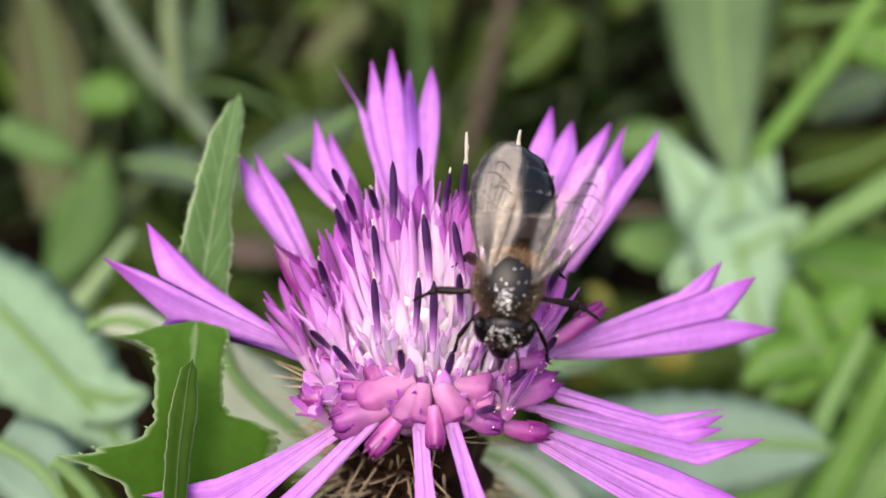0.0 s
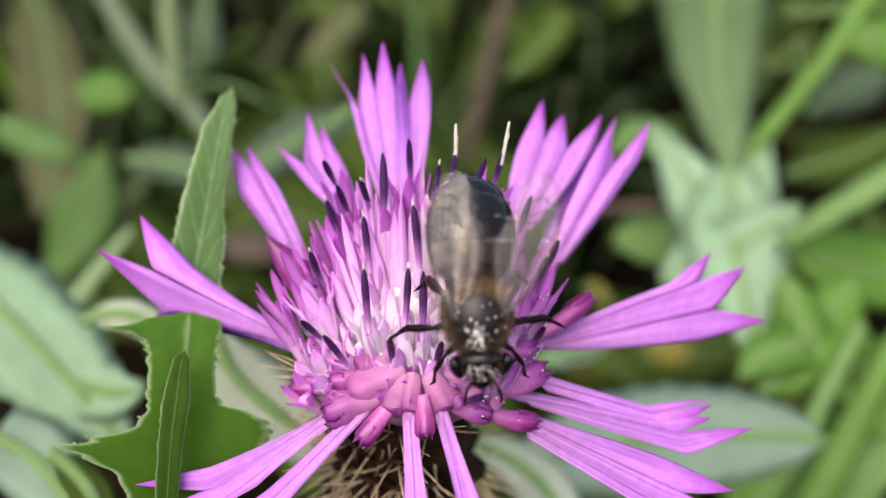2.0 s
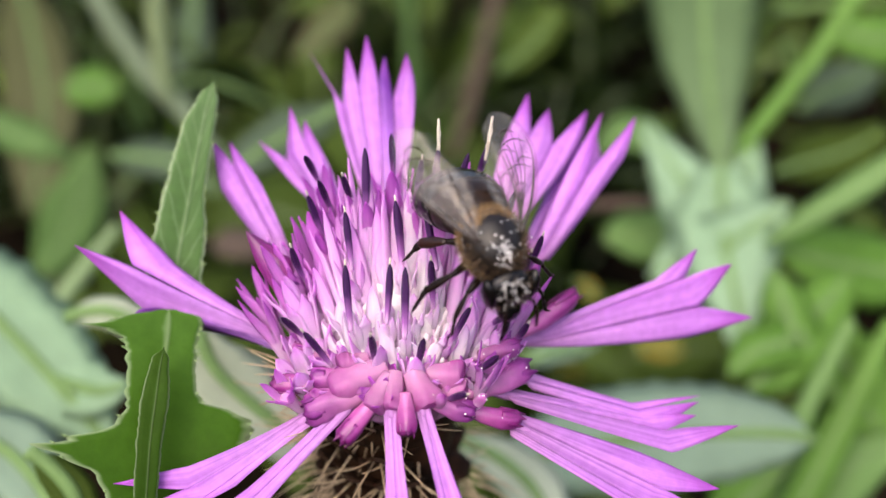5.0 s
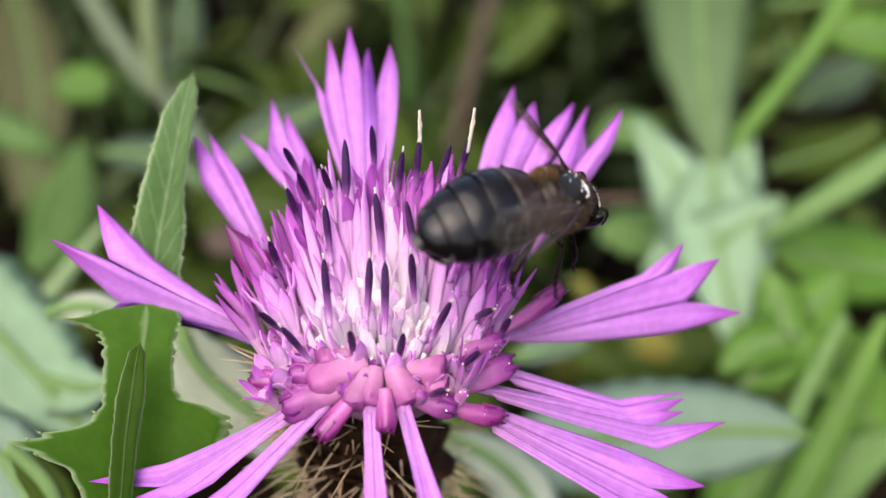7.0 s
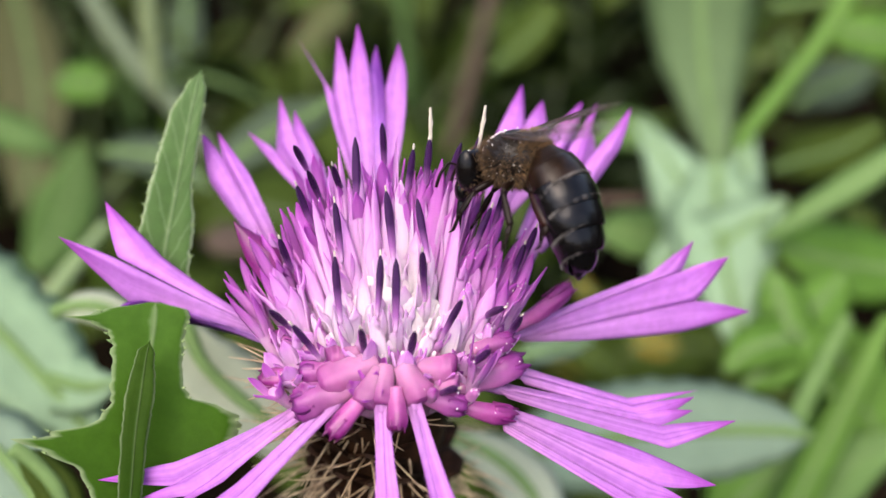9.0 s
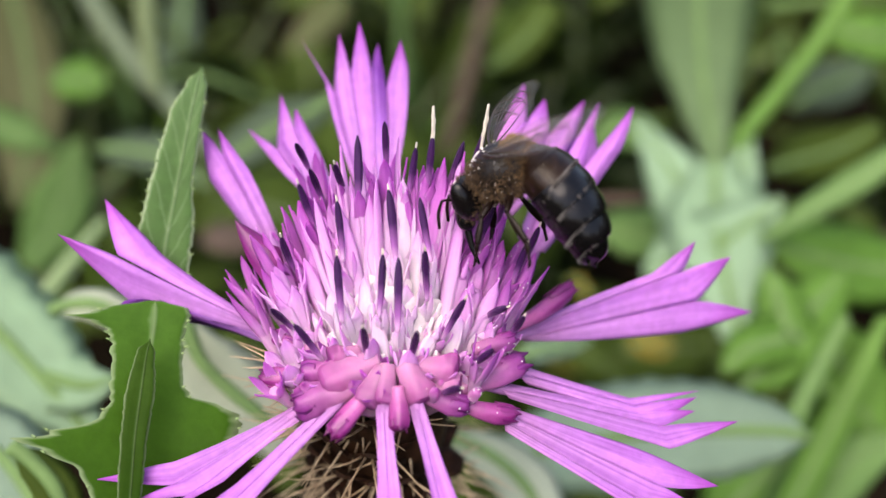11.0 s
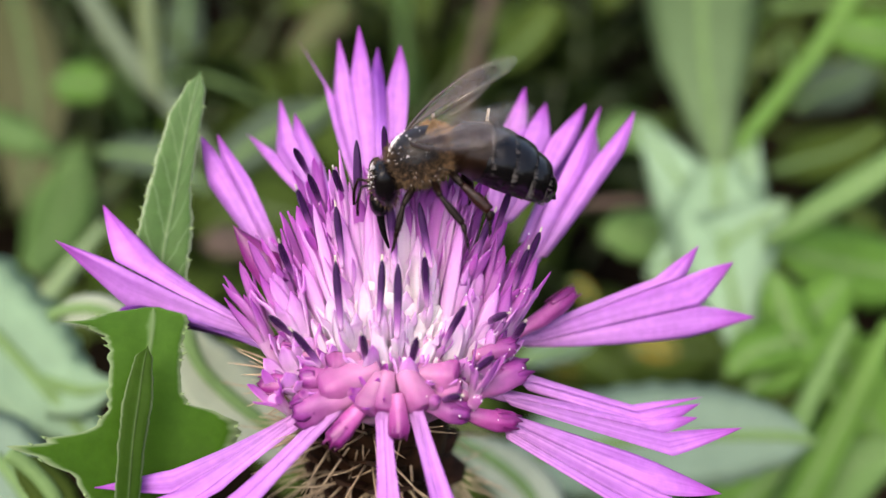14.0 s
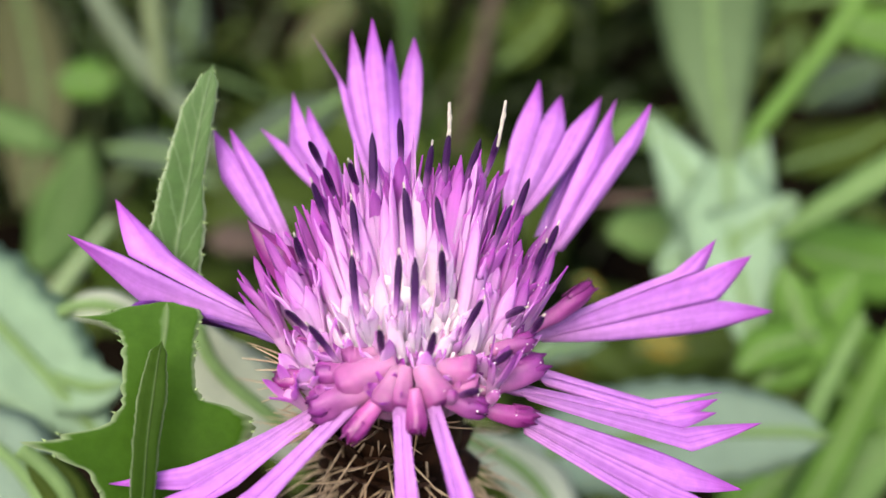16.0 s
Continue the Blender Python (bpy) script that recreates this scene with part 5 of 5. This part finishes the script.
# ---- the bee ----
def build_bee():
    bee = tagged(new("honey_bee"), "dark honey bee dusted with white pollen, foraging on the flower", "bee")
    rnd = random.Random(3)

    def fur(bm, centre, radii, count, length, mat, keep, lean=Vector((0, -0.3, 0))):
        for _ in range(count):
            d = Vector((rnd.gauss(0, 1), rnd.gauss(0, 1), rnd.gauss(0, 1))).normalized()
            if not keep(d):
                continue
            p = Vector(centre) + Vector((d.x * radii[0], d.y * radii[1], d.z * radii[2])) * 0.97
            q = p + (d + lean + Vector((rnd.uniform(-.25, .25), rnd.uniform(-.25, .25), rnd.uniform(-.25, .25)))).normalized() * length * rnd.uniform(0.6, 1.2)
            side = d.orthogonal().normalized() * 0.035 * MM
            a, b, c = bm.verts.new(p + side), bm.verts.new(p - side), bm.verts.new(p + d.cross(side))
            e = bm.verts.new(q)
            for f in ((a, b, e), (b, c, e), (c, a, e)):
                bm.faces.new(f).material_index = mat

    # thorax
    bm = bmesh.new()
    ball(bm, V(0, 0, 0), V(1.85, 2.15, 1.7), None, 24, 16)
    ball(bm, V(0, -1.25, 0.85), V(1.0, 0.55, 0.55), None, 14, 8)
    thorax = part("thorax", bm, THORAX, bee, "dark shiny thorax")
    bm = bmesh.new()
    fur(bm, (0, 0, 0), V(1.85, 2.15, 1.7), 3200, 0.5 * MM, 0, lambda d: d.y > -0.35 and (d.z < 0.75 or d.y > 0.7))
    part("fur", bm, FUR, thorax, "short dark fur")
    bm = bmesh.new()
    fur(bm, (0, 0, 0), V(1.85, 2.15, 1.7), 5600, 0.5 * MM, 0, lambda d: d.y < -0.3 and d.z < 0.85 or d.z < 0.1 and rnd.random() < 0.35, Vector((0, -0.6, 0.1)))
    part("fur", bm, FUR_AMBER, thorax, "amber fur towards the waist")
    bm = bmesh.new()
    for _ in range(110):
        x, y = rnd.gauss(0.15, 0.28), rnd.gauss(1.25, 0.33)
        if rnd.random() < 0.2:
            x, y = rnd.uniform(-1.7, 1.7), rnd.uniform(-0.6, 2.0)
        z = 1 - (x / 1.85) ** 2 - (y / 2.15) ** 2
        if z > 0.02:
            ball(bm, V(x, y, 1.7 * math.sqrt(z) + 0.08), (rnd.uniform(0.015, 0.055) * MM,) * 3, None, 5, 4)
    for _ in range(60):
        a, y = rnd.uniform(-0.9, 0.6), rnd.uniform(-1.2, 1.8)
        k = math.sqrt(1 - (y / 2.15) ** 2)
        ball(bm, V(rnd.choice((-1, 1)) * 2.05 * math.cos(a) * k, y, 1.9 * math.sin(a) * k), (rnd.uniform(0.015, 0.035) * MM,) * 3, None, 5, 4)
    part("pollen", bm, POLLEN, thorax, "white pollen grains")
    # head
    head = None
    bm = bmesh.new()
    ball(bm, V(0, 0, -0.1), V(1.6, 0.85, 1.45), None, 20, 14)
    ball(bm, V(0, 0.45, -1.2), V(0.75, 0.6, 0.9), None, 14, 10)
    tube(bm, [V(0, 0.5, -1.8), V(0, 0.5, -3.0), V(0, 0.3, -4.2)], [0.28 * MM, 0.2 * MM, 0.08 * MM], 7, 8)
    head = part("head", bm, CHITIN, bee, "black head", pose(0, 2.75 * MM, -0.35 * MM, 18, 0, 0))
    for s in (-1, 1):
        bm = bmesh.new()
        ball(bm, V(1.25 * s, 0.1, 0.05), V(0.45, 0.62, 1.15), Euler((0, 0.25 * s, 0)), 16, 12)
        part("compound_eye", bm, EYE_MAT, head, "glossy black eye")
        bm = bmesh.new()
        tube(bm, [V(0.3 * s, 0.75, 0.0), V(0.6 * s, 1.1, 0.15), V(0.85 * s, 1.4, 0.2)], [0.09 * MM] * 3, 6, 6)
        tube(bm, [V(0.85 * s, 1.4, 0.2), V(1.0 * s, 1.75, -0.5), V(1.05 * s, 1.9, -1.4)], [0.09 * MM, 0.11 * MM, 0.1 * MM], 6, 9)
        part("antenna", bm, LEG_MAT, head, "dark elbowed antenna")
    bm = bmesh.new()
    fur(bm, V(0, 0, -0.1), V(1.6, 0.85, 1.45), 500, 0.35 * MM, 0, lambda d: abs(d.x) < 0.75, Vector((0, 0, 0)))
    part("fur", bm, FUR, head)
    bm = bmesh.new()
    for _ in range(80):
        a, z = rnd.gauss(0, 0.35), rnd.gauss(0.4, 0.45)
        d = Vector((math.sin(a), 0.6, z)).normalized()
        ball(bm, V(d.x * 1.62, d.y * 0.9, d.z * 1.48 - 0.1), (rnd.uniform(0.015, 0.05) * MM,) * 3, None, 5, 4)
    part("pollen", bm, POLLEN, head, "white pollen grains")
    # abdomen: overlapping rings along -y, drooping a little
    wid = [1.1, 2.1, 2.5, 2.58, 2.36, 1.84, 0.65]
    ys = [0.15, -0.85, -2.1, -3.45, -4.7, -5.85, -6.8]
    bm = bmesh.new()
    tube(bm, [V(0, 0.4, 0), V(0, 0, 0), V(0, -0.4, 0)], [0.4 * MM, 0.45 * MM, 0.7 * MM], 12, 4)
    abdomen = part("abdomen", bm, CHITIN, bee, "shiny dark ringed abdomen", pose(0, -1.75 * MM, -0.2 * MM))
    for k in range(6):
        bm = bmesh.new()
        y0, y1, w0, w1 = ys[k], ys[k + 1], wid[k], wid[k + 1]
        drop = lambda y: -0.050 * y * y
        lip = 0.0
        pts = [V(0, y0 + 0.25, drop(y0)), V(0, (y0 + y1) / 2, drop((y0 + y1) / 2)), V(0, y1, drop(y1)), V(0, y1 - 0.12, drop(y1))]
        tube(bm, pts, [w0 * 0.985 * MM, ((w0 + w1) / 2 + 0.08) * MM, (w1 + lip) * MM, (w1 - 0.05) * MM], 28, 12, flat=0.70)
        ring = part("tergite", bm, CHITIN_BROWN if k < 2 else CHITIN, abdomen)
        if k > 1:
            bm = bmesh.new()
            yb = y0 - 0.02
            n = 64
            rim = []
            for j in range(n):
                a = j / n * 2 * math.pi
                wob = 0.04 * noise.noise(Vector((math.cos(a) * 3, math.sin(a) * 3, k * 5)))
                row = []
                for u, up in ((0.04, 0.0), (0.0, 0.02), (-0.02 - 0.010 * k + wob * 0.6, 0.015), (-0.04 - 0.013 * k + wob * 0.6, 0.0)):
                    f = min(max(-u / (y0 - y1) * 2, 0), 1)
                    r = w0 * 0.99 + ((w0 + w1) / 2 + 0.08 - w0) * f + up
                    row.append(bm.verts.new(V(math.cos(a) * r, yb + u, math.sin(a) * r * 0.70 + drop(yb + u))))
                rim.append(row)
            for j in range(n):
                p, q = rim[j], rim[(j + 1) % n]
                for e in range(3):
                    bm.faces.new((p[e], q[e], q[e + 1], p[e + 1])).smooth = True
            for j in range(160):
                a = rnd.uniform(0, 2 * math.pi)
                r = (w0 + 0.05) * MM
                o = Vector((math.cos(a), 0, math.sin(a) * 0.70))
                p = o * r + V(0, yb - rnd.uniform(0, 0.12), drop(yb))
                q = p + (o * 0.3 + Vector((0, -1, 0))).normalized() * rnd.uniform(0.15, 0.3) * MM
                sd = Vector((-math.sin(a), 0, math.cos(a))) * 0.018 * MM
                v = [bm.verts.new(t) for t in (p + sd, p - sd, p + o * 0.03 * MM, q)]
                for f in ((0, 1, 3), (1, 2, 3), (2, 0, 3)):
                    bm.faces.new([v[t] for t in f])
            part("hair_band", bm, BAND, ring, "pale hair band")
    # wings: along -y from the hinge, membrane and veins
    wings = []
    W = lambda *a: Vector(a) * 0.88 * MM
    for s in (-1, 1):
        bm = bmesh.new()
        outline = [W(0, 0, 0), W(0.5 * s, -1.6, 0.05), W(0.9 * s, -3.8, 0.1), W(1.05 * s, -6.2, 0.05), W(0.8 * s, -8.4, 0), W(0.5 * s, -9.2, 0)]
        blade(bm, outline, [0.22 * MM, 0.72 * MM, 1.22 * MM, 1.58 * MM, 1.2 * MM, 0.3 * MM], Vector((0, 0, 1)), 0.02 * 0.88 * MM, fold=0.06, n=22)
        wing = part("wing", bm, MEMBRANE, bee, "clear veined wing")
        veins = [([W(0, 0, 0), W(1.1 * s, -1.7, 0.1), W(2.05 * s, -4.0, 0.15), W(2.5 * s, -6.2, 0.12), W(1.9 * s, -8.4, 0.05)], 0.12)]
        for f, t in ((0.5, 0.85), (0.25, 0.95), (0.0, 0.92), (-0.22, 0.8), (-0.42, 0.55)):
            veins.append(([W(0.1 * s, -0.5, 0.05), W((0.6 + f * 0.5) * s, -2.4, 0.08), W((0.95 + f * 1.3) * s, -4.6, 0.1), W((1.0 + f * 2.0) * s, -4.6 - 3.6 * t, 0.05)], 0.06))
        for y, a, b in ((-3.2, 0.3, 1.5), (-4.6, 0.4, 2.1), (-5.8, -0.1, 1.4), (-6.6, 0.6, 2.3), (-5.2, 1.2, 2.3), (-7.4, 0.5, 1.7), (-2.4, 0.2, 1.1), (-4.0, -0.3, 0.6), (-6.2, 0.2, 1.0)):
            veins.append(([W(a * s, y, 0.08), W((a + b) / 2 * s, y - 0.35, 0.1), W(b * s, y - 0.1, 0.08)], 0.045))
        for line, r in veins:
            bm = bmesh.new()
            tube(bm, line, [r * 0.85 * MM, r * 0.8 * MM, r * 0.5 * MM], 5, 14)
            part("vein", bm, VEIN, wing, "brown vein")
        bm = bmesh.new()
        blade(bm, [W(0, -0.6, -0.05), W(-0.15 * s, -2.2, -0.05), W(-0.2 * s, -4.4, -0.05), W(0.0 * s, -6.9, -0.05)], [0.22 * MM, 0.8 * MM, 1.15 * MM, 0.35 * MM], Vector((0, 0, 1)), 0.02 * 0.88 * MM, n=14)
        tube(bm, [W(0, -0.6, 0), W(-0.3 * s, -2.4, 0), W(-0.4 * s, -5.4, 0)], [0.05 * 0.88 * MM, 0.05 * 0.88 * MM, 0.03 * 0.88 * MM], 4, 8, mat=1)
        part("hind_wing", bm, [MEMBRANE, VEIN], wing)
        wings.append((s, wing))
    # legs: coxa at the thorax, femur, tibia and foot
    legs = []
    plan = (
        ("fore", (0.8, 1.3, -1.2), (1.7, 2.2, -1.7), (2.0, 3.2, -2.9), (1.8, 3.9, -3.8), 0.24, 0.22),
        ("mid", (0.95, 0.1, -1.4), (2.3, 0.4, -2.1), (2.8, 0.1, -4.1), (3.1, 0.5, -5.3), 0.26, 0.25),
        ("hind", (0.9, -1.0, -1.3), (1.6, -1.4, -2.3), (1.8, -2.2, -4.3), (2.0, -1.7, -5.5), 0.27, 0.38),
    )
    for kind, a, b, c, d, r1, r2 in plan:
        for s in (-1, 1):
            A, B, C, D = (V(q[0] * s, q[1], q[2]) - V(a[0] * s, a[1], a[2]) for q in (a, b, c, d))
            bm = bmesh.new()
            tube(bm, [A, A.lerp(B, 0.5), B], [r1 * 0.8 * MM, r1 * MM, r1 * 0.65 * MM], 8, 8)
            leg = part("leg", bm, LEG_MAT, bee, "dark jointed leg", Matrix.Translation(V(a[0] * s, a[1], a[2])))
            bm = bmesh.new()
            tube(bm, [B, B.lerp(C, 0.55), C], [r2 * 0.5 * MM, r2 * MM, r2 * 0.85 * MM], 8, 8, flat=0.6, up=Vector((s, 0, 0.2)))
            part("tibia", bm, LEG_RED if kind == "hind" else LEG_MAT, leg, "reddish brown tibia" if kind == "hind" else "")
            bm = bmesh.new()
            e = C.lerp(D, 0.45)
            tube(bm, [C, C.lerp(e, 0.5), e], [r2 * 0.6 * MM, r2 * 0.75 * MM, r2 * 0.5 * MM], 7, 6, flat=0.6, up=Vector((s, 0, 0.2)))
            for j in range(4):
                p, q = e.lerp(D, j / 4), e.lerp(D, (j + 0.85) / 4)
                tube(bm, [p, q], [0.09 * MM, 0.13 * MM], 6, 2)
            tube(bm, [D, D + V(0.25 * s, 0.2, -0.15)], [0.1 * MM, 0.03 * MM], 5, 2)
            part("foot", bm, LEG_MAT, leg)
            legs.append((kind, s, leg, V(a[0] * s, a[1], a[2])))
    return bee, abdomen, wings, legs


BEE, ABDOMEN, WINGS, LEGS = build_bee()

# seconds, millimetres, degrees
BEE_ROWS = [
    (0, 2.74, 41.26, 143.56, -41.7, -3.3, 174.3),
    (0.5, 2.64, 40.78, 144.26, -51, -7.4, 165.8),
    (1, 1.47, 38.34, 143.18, -47, 2.6, 177.4),
    (1.5, 1.98, 38.45, 142.94, -57.2, -5.1, -173.8),
    (2, 1.54, 38.41, 142.64, -52.9, 2.9, -176.8),
    (2.5, 1.91, 38.99, 142.43, -66.4, -4.1, 175.9),
    (3, 2.8, 39.43, 141.81, -74.4, -10.1, 157.5),
    (3.5, 3.12, 40.84, 143.33, -50.6, 3, -179.4),
    (3.7, 2.84, 41.16, 144.34, -36.5, -5.1, -179.9),
    (4, 2.74, 41.55, 144.81, -20.1, -11, 177.9),
    (4.2, 2.88, 41.65, 144.68, -23.3, -9.7, 176.5),
    (5.2, 3.6, 41.6, 145.1, -32, 2, -150),
    (6.3, 4.49, 41.17, 144.82, -39.9, 12.1, -113),
    (6.5, 7.02, 44, 145.55, -32.3, 40.8, -92.8),
    (6.8, 7.35, 44.07, 145.5, -36.7, 42.6, -100.5),
    (7, 8.45, 44.92, 145.62, -25.2, 34.6, -66.1),
    (7.2, 9.71, 46.41, 144.73, -35.7, 15.8, -46.2),
    (7.5, 11.07, 48.41, 144.92, -7.3, 19.6, -21.8),
    (7.8, 9.75, 48.01, 146.29, -3.8, 19.3, -8),
    (8, 8.33, 48.23, 145.8, -0.8, 15.3, 14.6),
    (8.2, 7.91, 47.41, 145.55, 2.5, 21.7, 46),
    (8.5, 6.63, 47.38, 146.84, 3.7, 21.7, 59.7),
    (8.7, 6.09, 47.32, 147, -11.4, 26.7, 60.2),
    (10.8, 4.11, 47.73, 146.49, -39.9, 15.3, 71.7),
    (11, 4.55, 46.53, 146.53, -37.4, 16.5, 73.9),
    (11.5, 4.48, 47.85, 146.52, -31.8, 12.5, 82.5),
    (12, 5.05, 47.06, 146.6, -23.2, 15, 85.4),
    (12.5, 4.86, 47.19, 146.78, -27.9, 18.1, 81.6),
    (13, 5.09, 45.79, 147.93, 5.6, 20.8, 88.2),
    (13.3, 2.77, 46.58, 147.43, -0.2, 16.5, 94.4),
    (13.5, 1.95, 46.45, 148.16, -9.8, 11.3, 94.2),
    (13.7, 0.62, 46.82, 147.96, -24.7, 11.7, 94.5),
    (14, -0.24, 47.7, 147.16, -23.4, 10.8, 101.3),
    (14.3, -0.69, 47.54, 147.33, -22.4, 3.3, 110.9),
    (14.5, -0.28, 47.53, 147.34, -20.7, -0.3, 114.6),
    (14.8, -1.6, 47.19, 146.54, -20.9, -1.4, 119),
    (15, -1.88, 47.27, 146.86, -14.7, -19, 119.3),
    (15.1, -0.54, 47.52, 147.24, 5.4, -21.5, 109.7),
    (15.2, 0.4, 48.21, 148.46, 18.8, -28.1, 103.1),
    (15.3, 1.11, 48.87, 148.99, 22.8, -23.4, 94.8),
    (15.4, 1.6, 48.6, 151.6, 14, -4, 110),
    (15.5, 2.2, 50.5, 163, 20, -4, 115),
    (16, 2.9, 86.6, 233.1, 27.3, 6, 132.9),
]
# seconds, droop and swing of the abdomen in degrees
ABDOMEN_ROWS = [
    (0, -9.4, 4.2),
    (0.5, -9.1, 6.3),
    (1, 6.1, 3.4),
    (1.5, 6.1, -2.6),
    (2, 8.1, -1.2),
    (2.5, 3, 0.3),
    (3, -1.3, 3.2),
    (3.5, -6.3, -0.1),
    (3.7, 21.3, -0.1),
    (4, 39.8, -0.1),
    (4.2, 41.2, -0.1),
    (5.2, 25, 0),
    (6.3, 17.6, 2),
    (6.5, 15.4, 4.3),
    (6.8, 13.9, 10.4),
    (7, 11.2, 5.6),
    (7.2, 33.2, 3.2),
    (7.5, 1.7, -3.2),
    (7.8, 12.9, -10),
    (8, 8.2, 0.7),
    (8.2, 36.2, 0.1),
    (8.5, 37.8, -2.7),
    (8.7, 54.5, -2.9),
    (10.8, 68.9, 0.4),
    (11, 68.4, -1.7),
    (11.5, 70.2, 1.6),
    (12, 72.5, -1.1),
    (12.5, 64.1, -0.4),
    (13, 40.1, -5.3),
    (13.3, 30.8, -4.7),
    (13.5, 36.6, -4.7),
    (13.7, 36.5, -4.6),
    (14, 33.7, -2.2),
    (14.3, 19.9, -0.3),
    (14.5, 24.4, -2.7),
    (14.8, 29.8, -0.2),
    (15, 18.6, -1.3),
    (15.1, 12.8, -0.1),
    (15.2, -4.2, 0.2),
    (15.3, -5.1, -0.1),
    (15.4, 0, 0),
    (16, 0, 0),
]
# seconds; sweep outward, lift and twist of the left and the right wing, in degrees
WING_ROWS = [
    (0, 17, 4, 8, -10, 7, 4),
    (0.5, 13, 6, 8, -12, 8, 4),
    (1, 14, 5, 8, -11, 5, 8),
    (1.5, 15, 6, 8, -10, 6, 8),
    (2, 15, 6, 8, -10, 6, 8),
    (2.5, 15, 6, 8, -10, 6, 8),
    (3, 15, 4.5, 8, -11, 4, 8),
    (3.5, 18, 2, 8, -6, 7, 8),
    (3.7, 5.7, 3.6, 0, 10.4, 11.9, 4),
    (4, 7, 4.1, 0, 12, 9.5, 4),
    (4.2, 5.6, 0.5, 0, 6, 1.3, 4),
    (6.3, 7.9, 6, 8, 14, 4, 10),
    (6.5, 13.7, 14.9, 8, 8, -4, 75),
    (7, 7.6, 23.7, 8, 6, 0, 30),
    (7.5, -9.1, 30.2, -4, 22.1, -8, -8),
    (8, -16.8, 14.5, 20, 23, -13.9, -20),
    (8.5, 13.9, -2, 24, -43.1, -0.5, -16),
    (10.8, 14.9, -6.4, 28, 63, 15.8, -16),
    (11, 14.9, -6.4, 28, 63, 15.8, -16),
    (12, 21.4, -0.3, 24, 49.8, 11, -20),
    (12.5, 23, -5.7, 24, 44.4, 9.3, -24),
    (13, 43, -14.1, 24, 8, 6, -8),
    (13.3, 33.8, -8.1, 24, 6, 6, -8),
    (13.5, 47.8, -5.9, 20, 2, 6, -8),
    (14, 35.5, 2.9, 24, 0, 4, -12),
    (14.3, 26.3, 4.7, 20, 11.1, 0.4, -20),
    (14.5, 22.1, -1.7, 20, -14.4, 12.5, -20),
    (14.8, 7.3, 5.4, 20, 19.4, 12.1, -16),
    (15, 10, 17.9, 16, 3.4, 12.8, -12),
    (15.1, 20.6, 19.8, 16, 23.7, 14.3, -8),
    (15.2, 27.6, 21.6, 16, 32.4, 8.3, -4),
    (15.3, 26.1, 13.9, 20, 38.4, 9.1, -8),
    (15.4, 50, 30, 0, 50, 30, 0),
    (16, 50, 10, 0, 50, 10, 0),
]
# seconds; how far the fore, middle and hind legs spread, and the swing of their steps, in degrees
LEG_ROWS = [
    (0, 15, 60, 22, 8), (0.5, 15, 40, 25, -8), (1, 10, 40, 20, 8), (1.5, 15, 42, 25, -8), (2, 15, 40, 20, 6), (2.5, 15, 42, 25, -6), (3, 20, 62, 30, 8), (3.5, 20, 30, 50, -10), (4.0, 5, 5, 24, 4), (4.2, 5, 5, 24, 4),
    (5.2, 20, 30, 30, 12), (6.3, 20, 30, 35, -10), (7, 15, 30, 40, 10), (7.5, 15, 20, 20, -6), (8, 10, 10, 10, 8), (8.7, 0, 5, 5, -8), (10.8, 0, 0, 0, 6), (12, 0, 2, 0, -4), (13, 5, 5, 5, 6),
    (14, 5, 10, 10, -8), (14.5, 10, 20, 25, 8), (15.1, 10, 20, 25, -4), (15.4, 30, 40, 40, 0), (16, 30, 40, 40, 0),
]


def motions():
    walk(BEE, [(t, pose(x * MM, y * MM, z * MM, rx, ry, rz)) for t, x, y, z, rx, ry, rz in BEE_ROWS])
    walk(ABDOMEN, [(t, pose(0, -1.75 * MM, -0.2 * MM, a, 0, b)) for t, a, b in ABDOMEN_ROWS])
    for kind, s, leg, at in LEGS:
        k = ("fore", "mid", "hind").index(kind) + 1
        step = 1 if (k + (s > 0)) % 2 else -1
        walk(leg, [(r[0], Matrix.Translation(at) @ pose(0, 0, 0, 0, -s * r[k], step * r[4])) for r in LEG_ROWS])
    for s, wing in WINGS:
        i = 1 if s < 0 else 4
        walk(wing, [(r[0], pose(1.25 * s * MM, 0.3 * MM, 1.35 * MM, 0, 0, s * r[i]) @ pose(0, 0, 0, -r[i + 1]) @ pose(0, 0, 0, 0, s * r[i + 2])) for r in WING_ROWS])


motions()
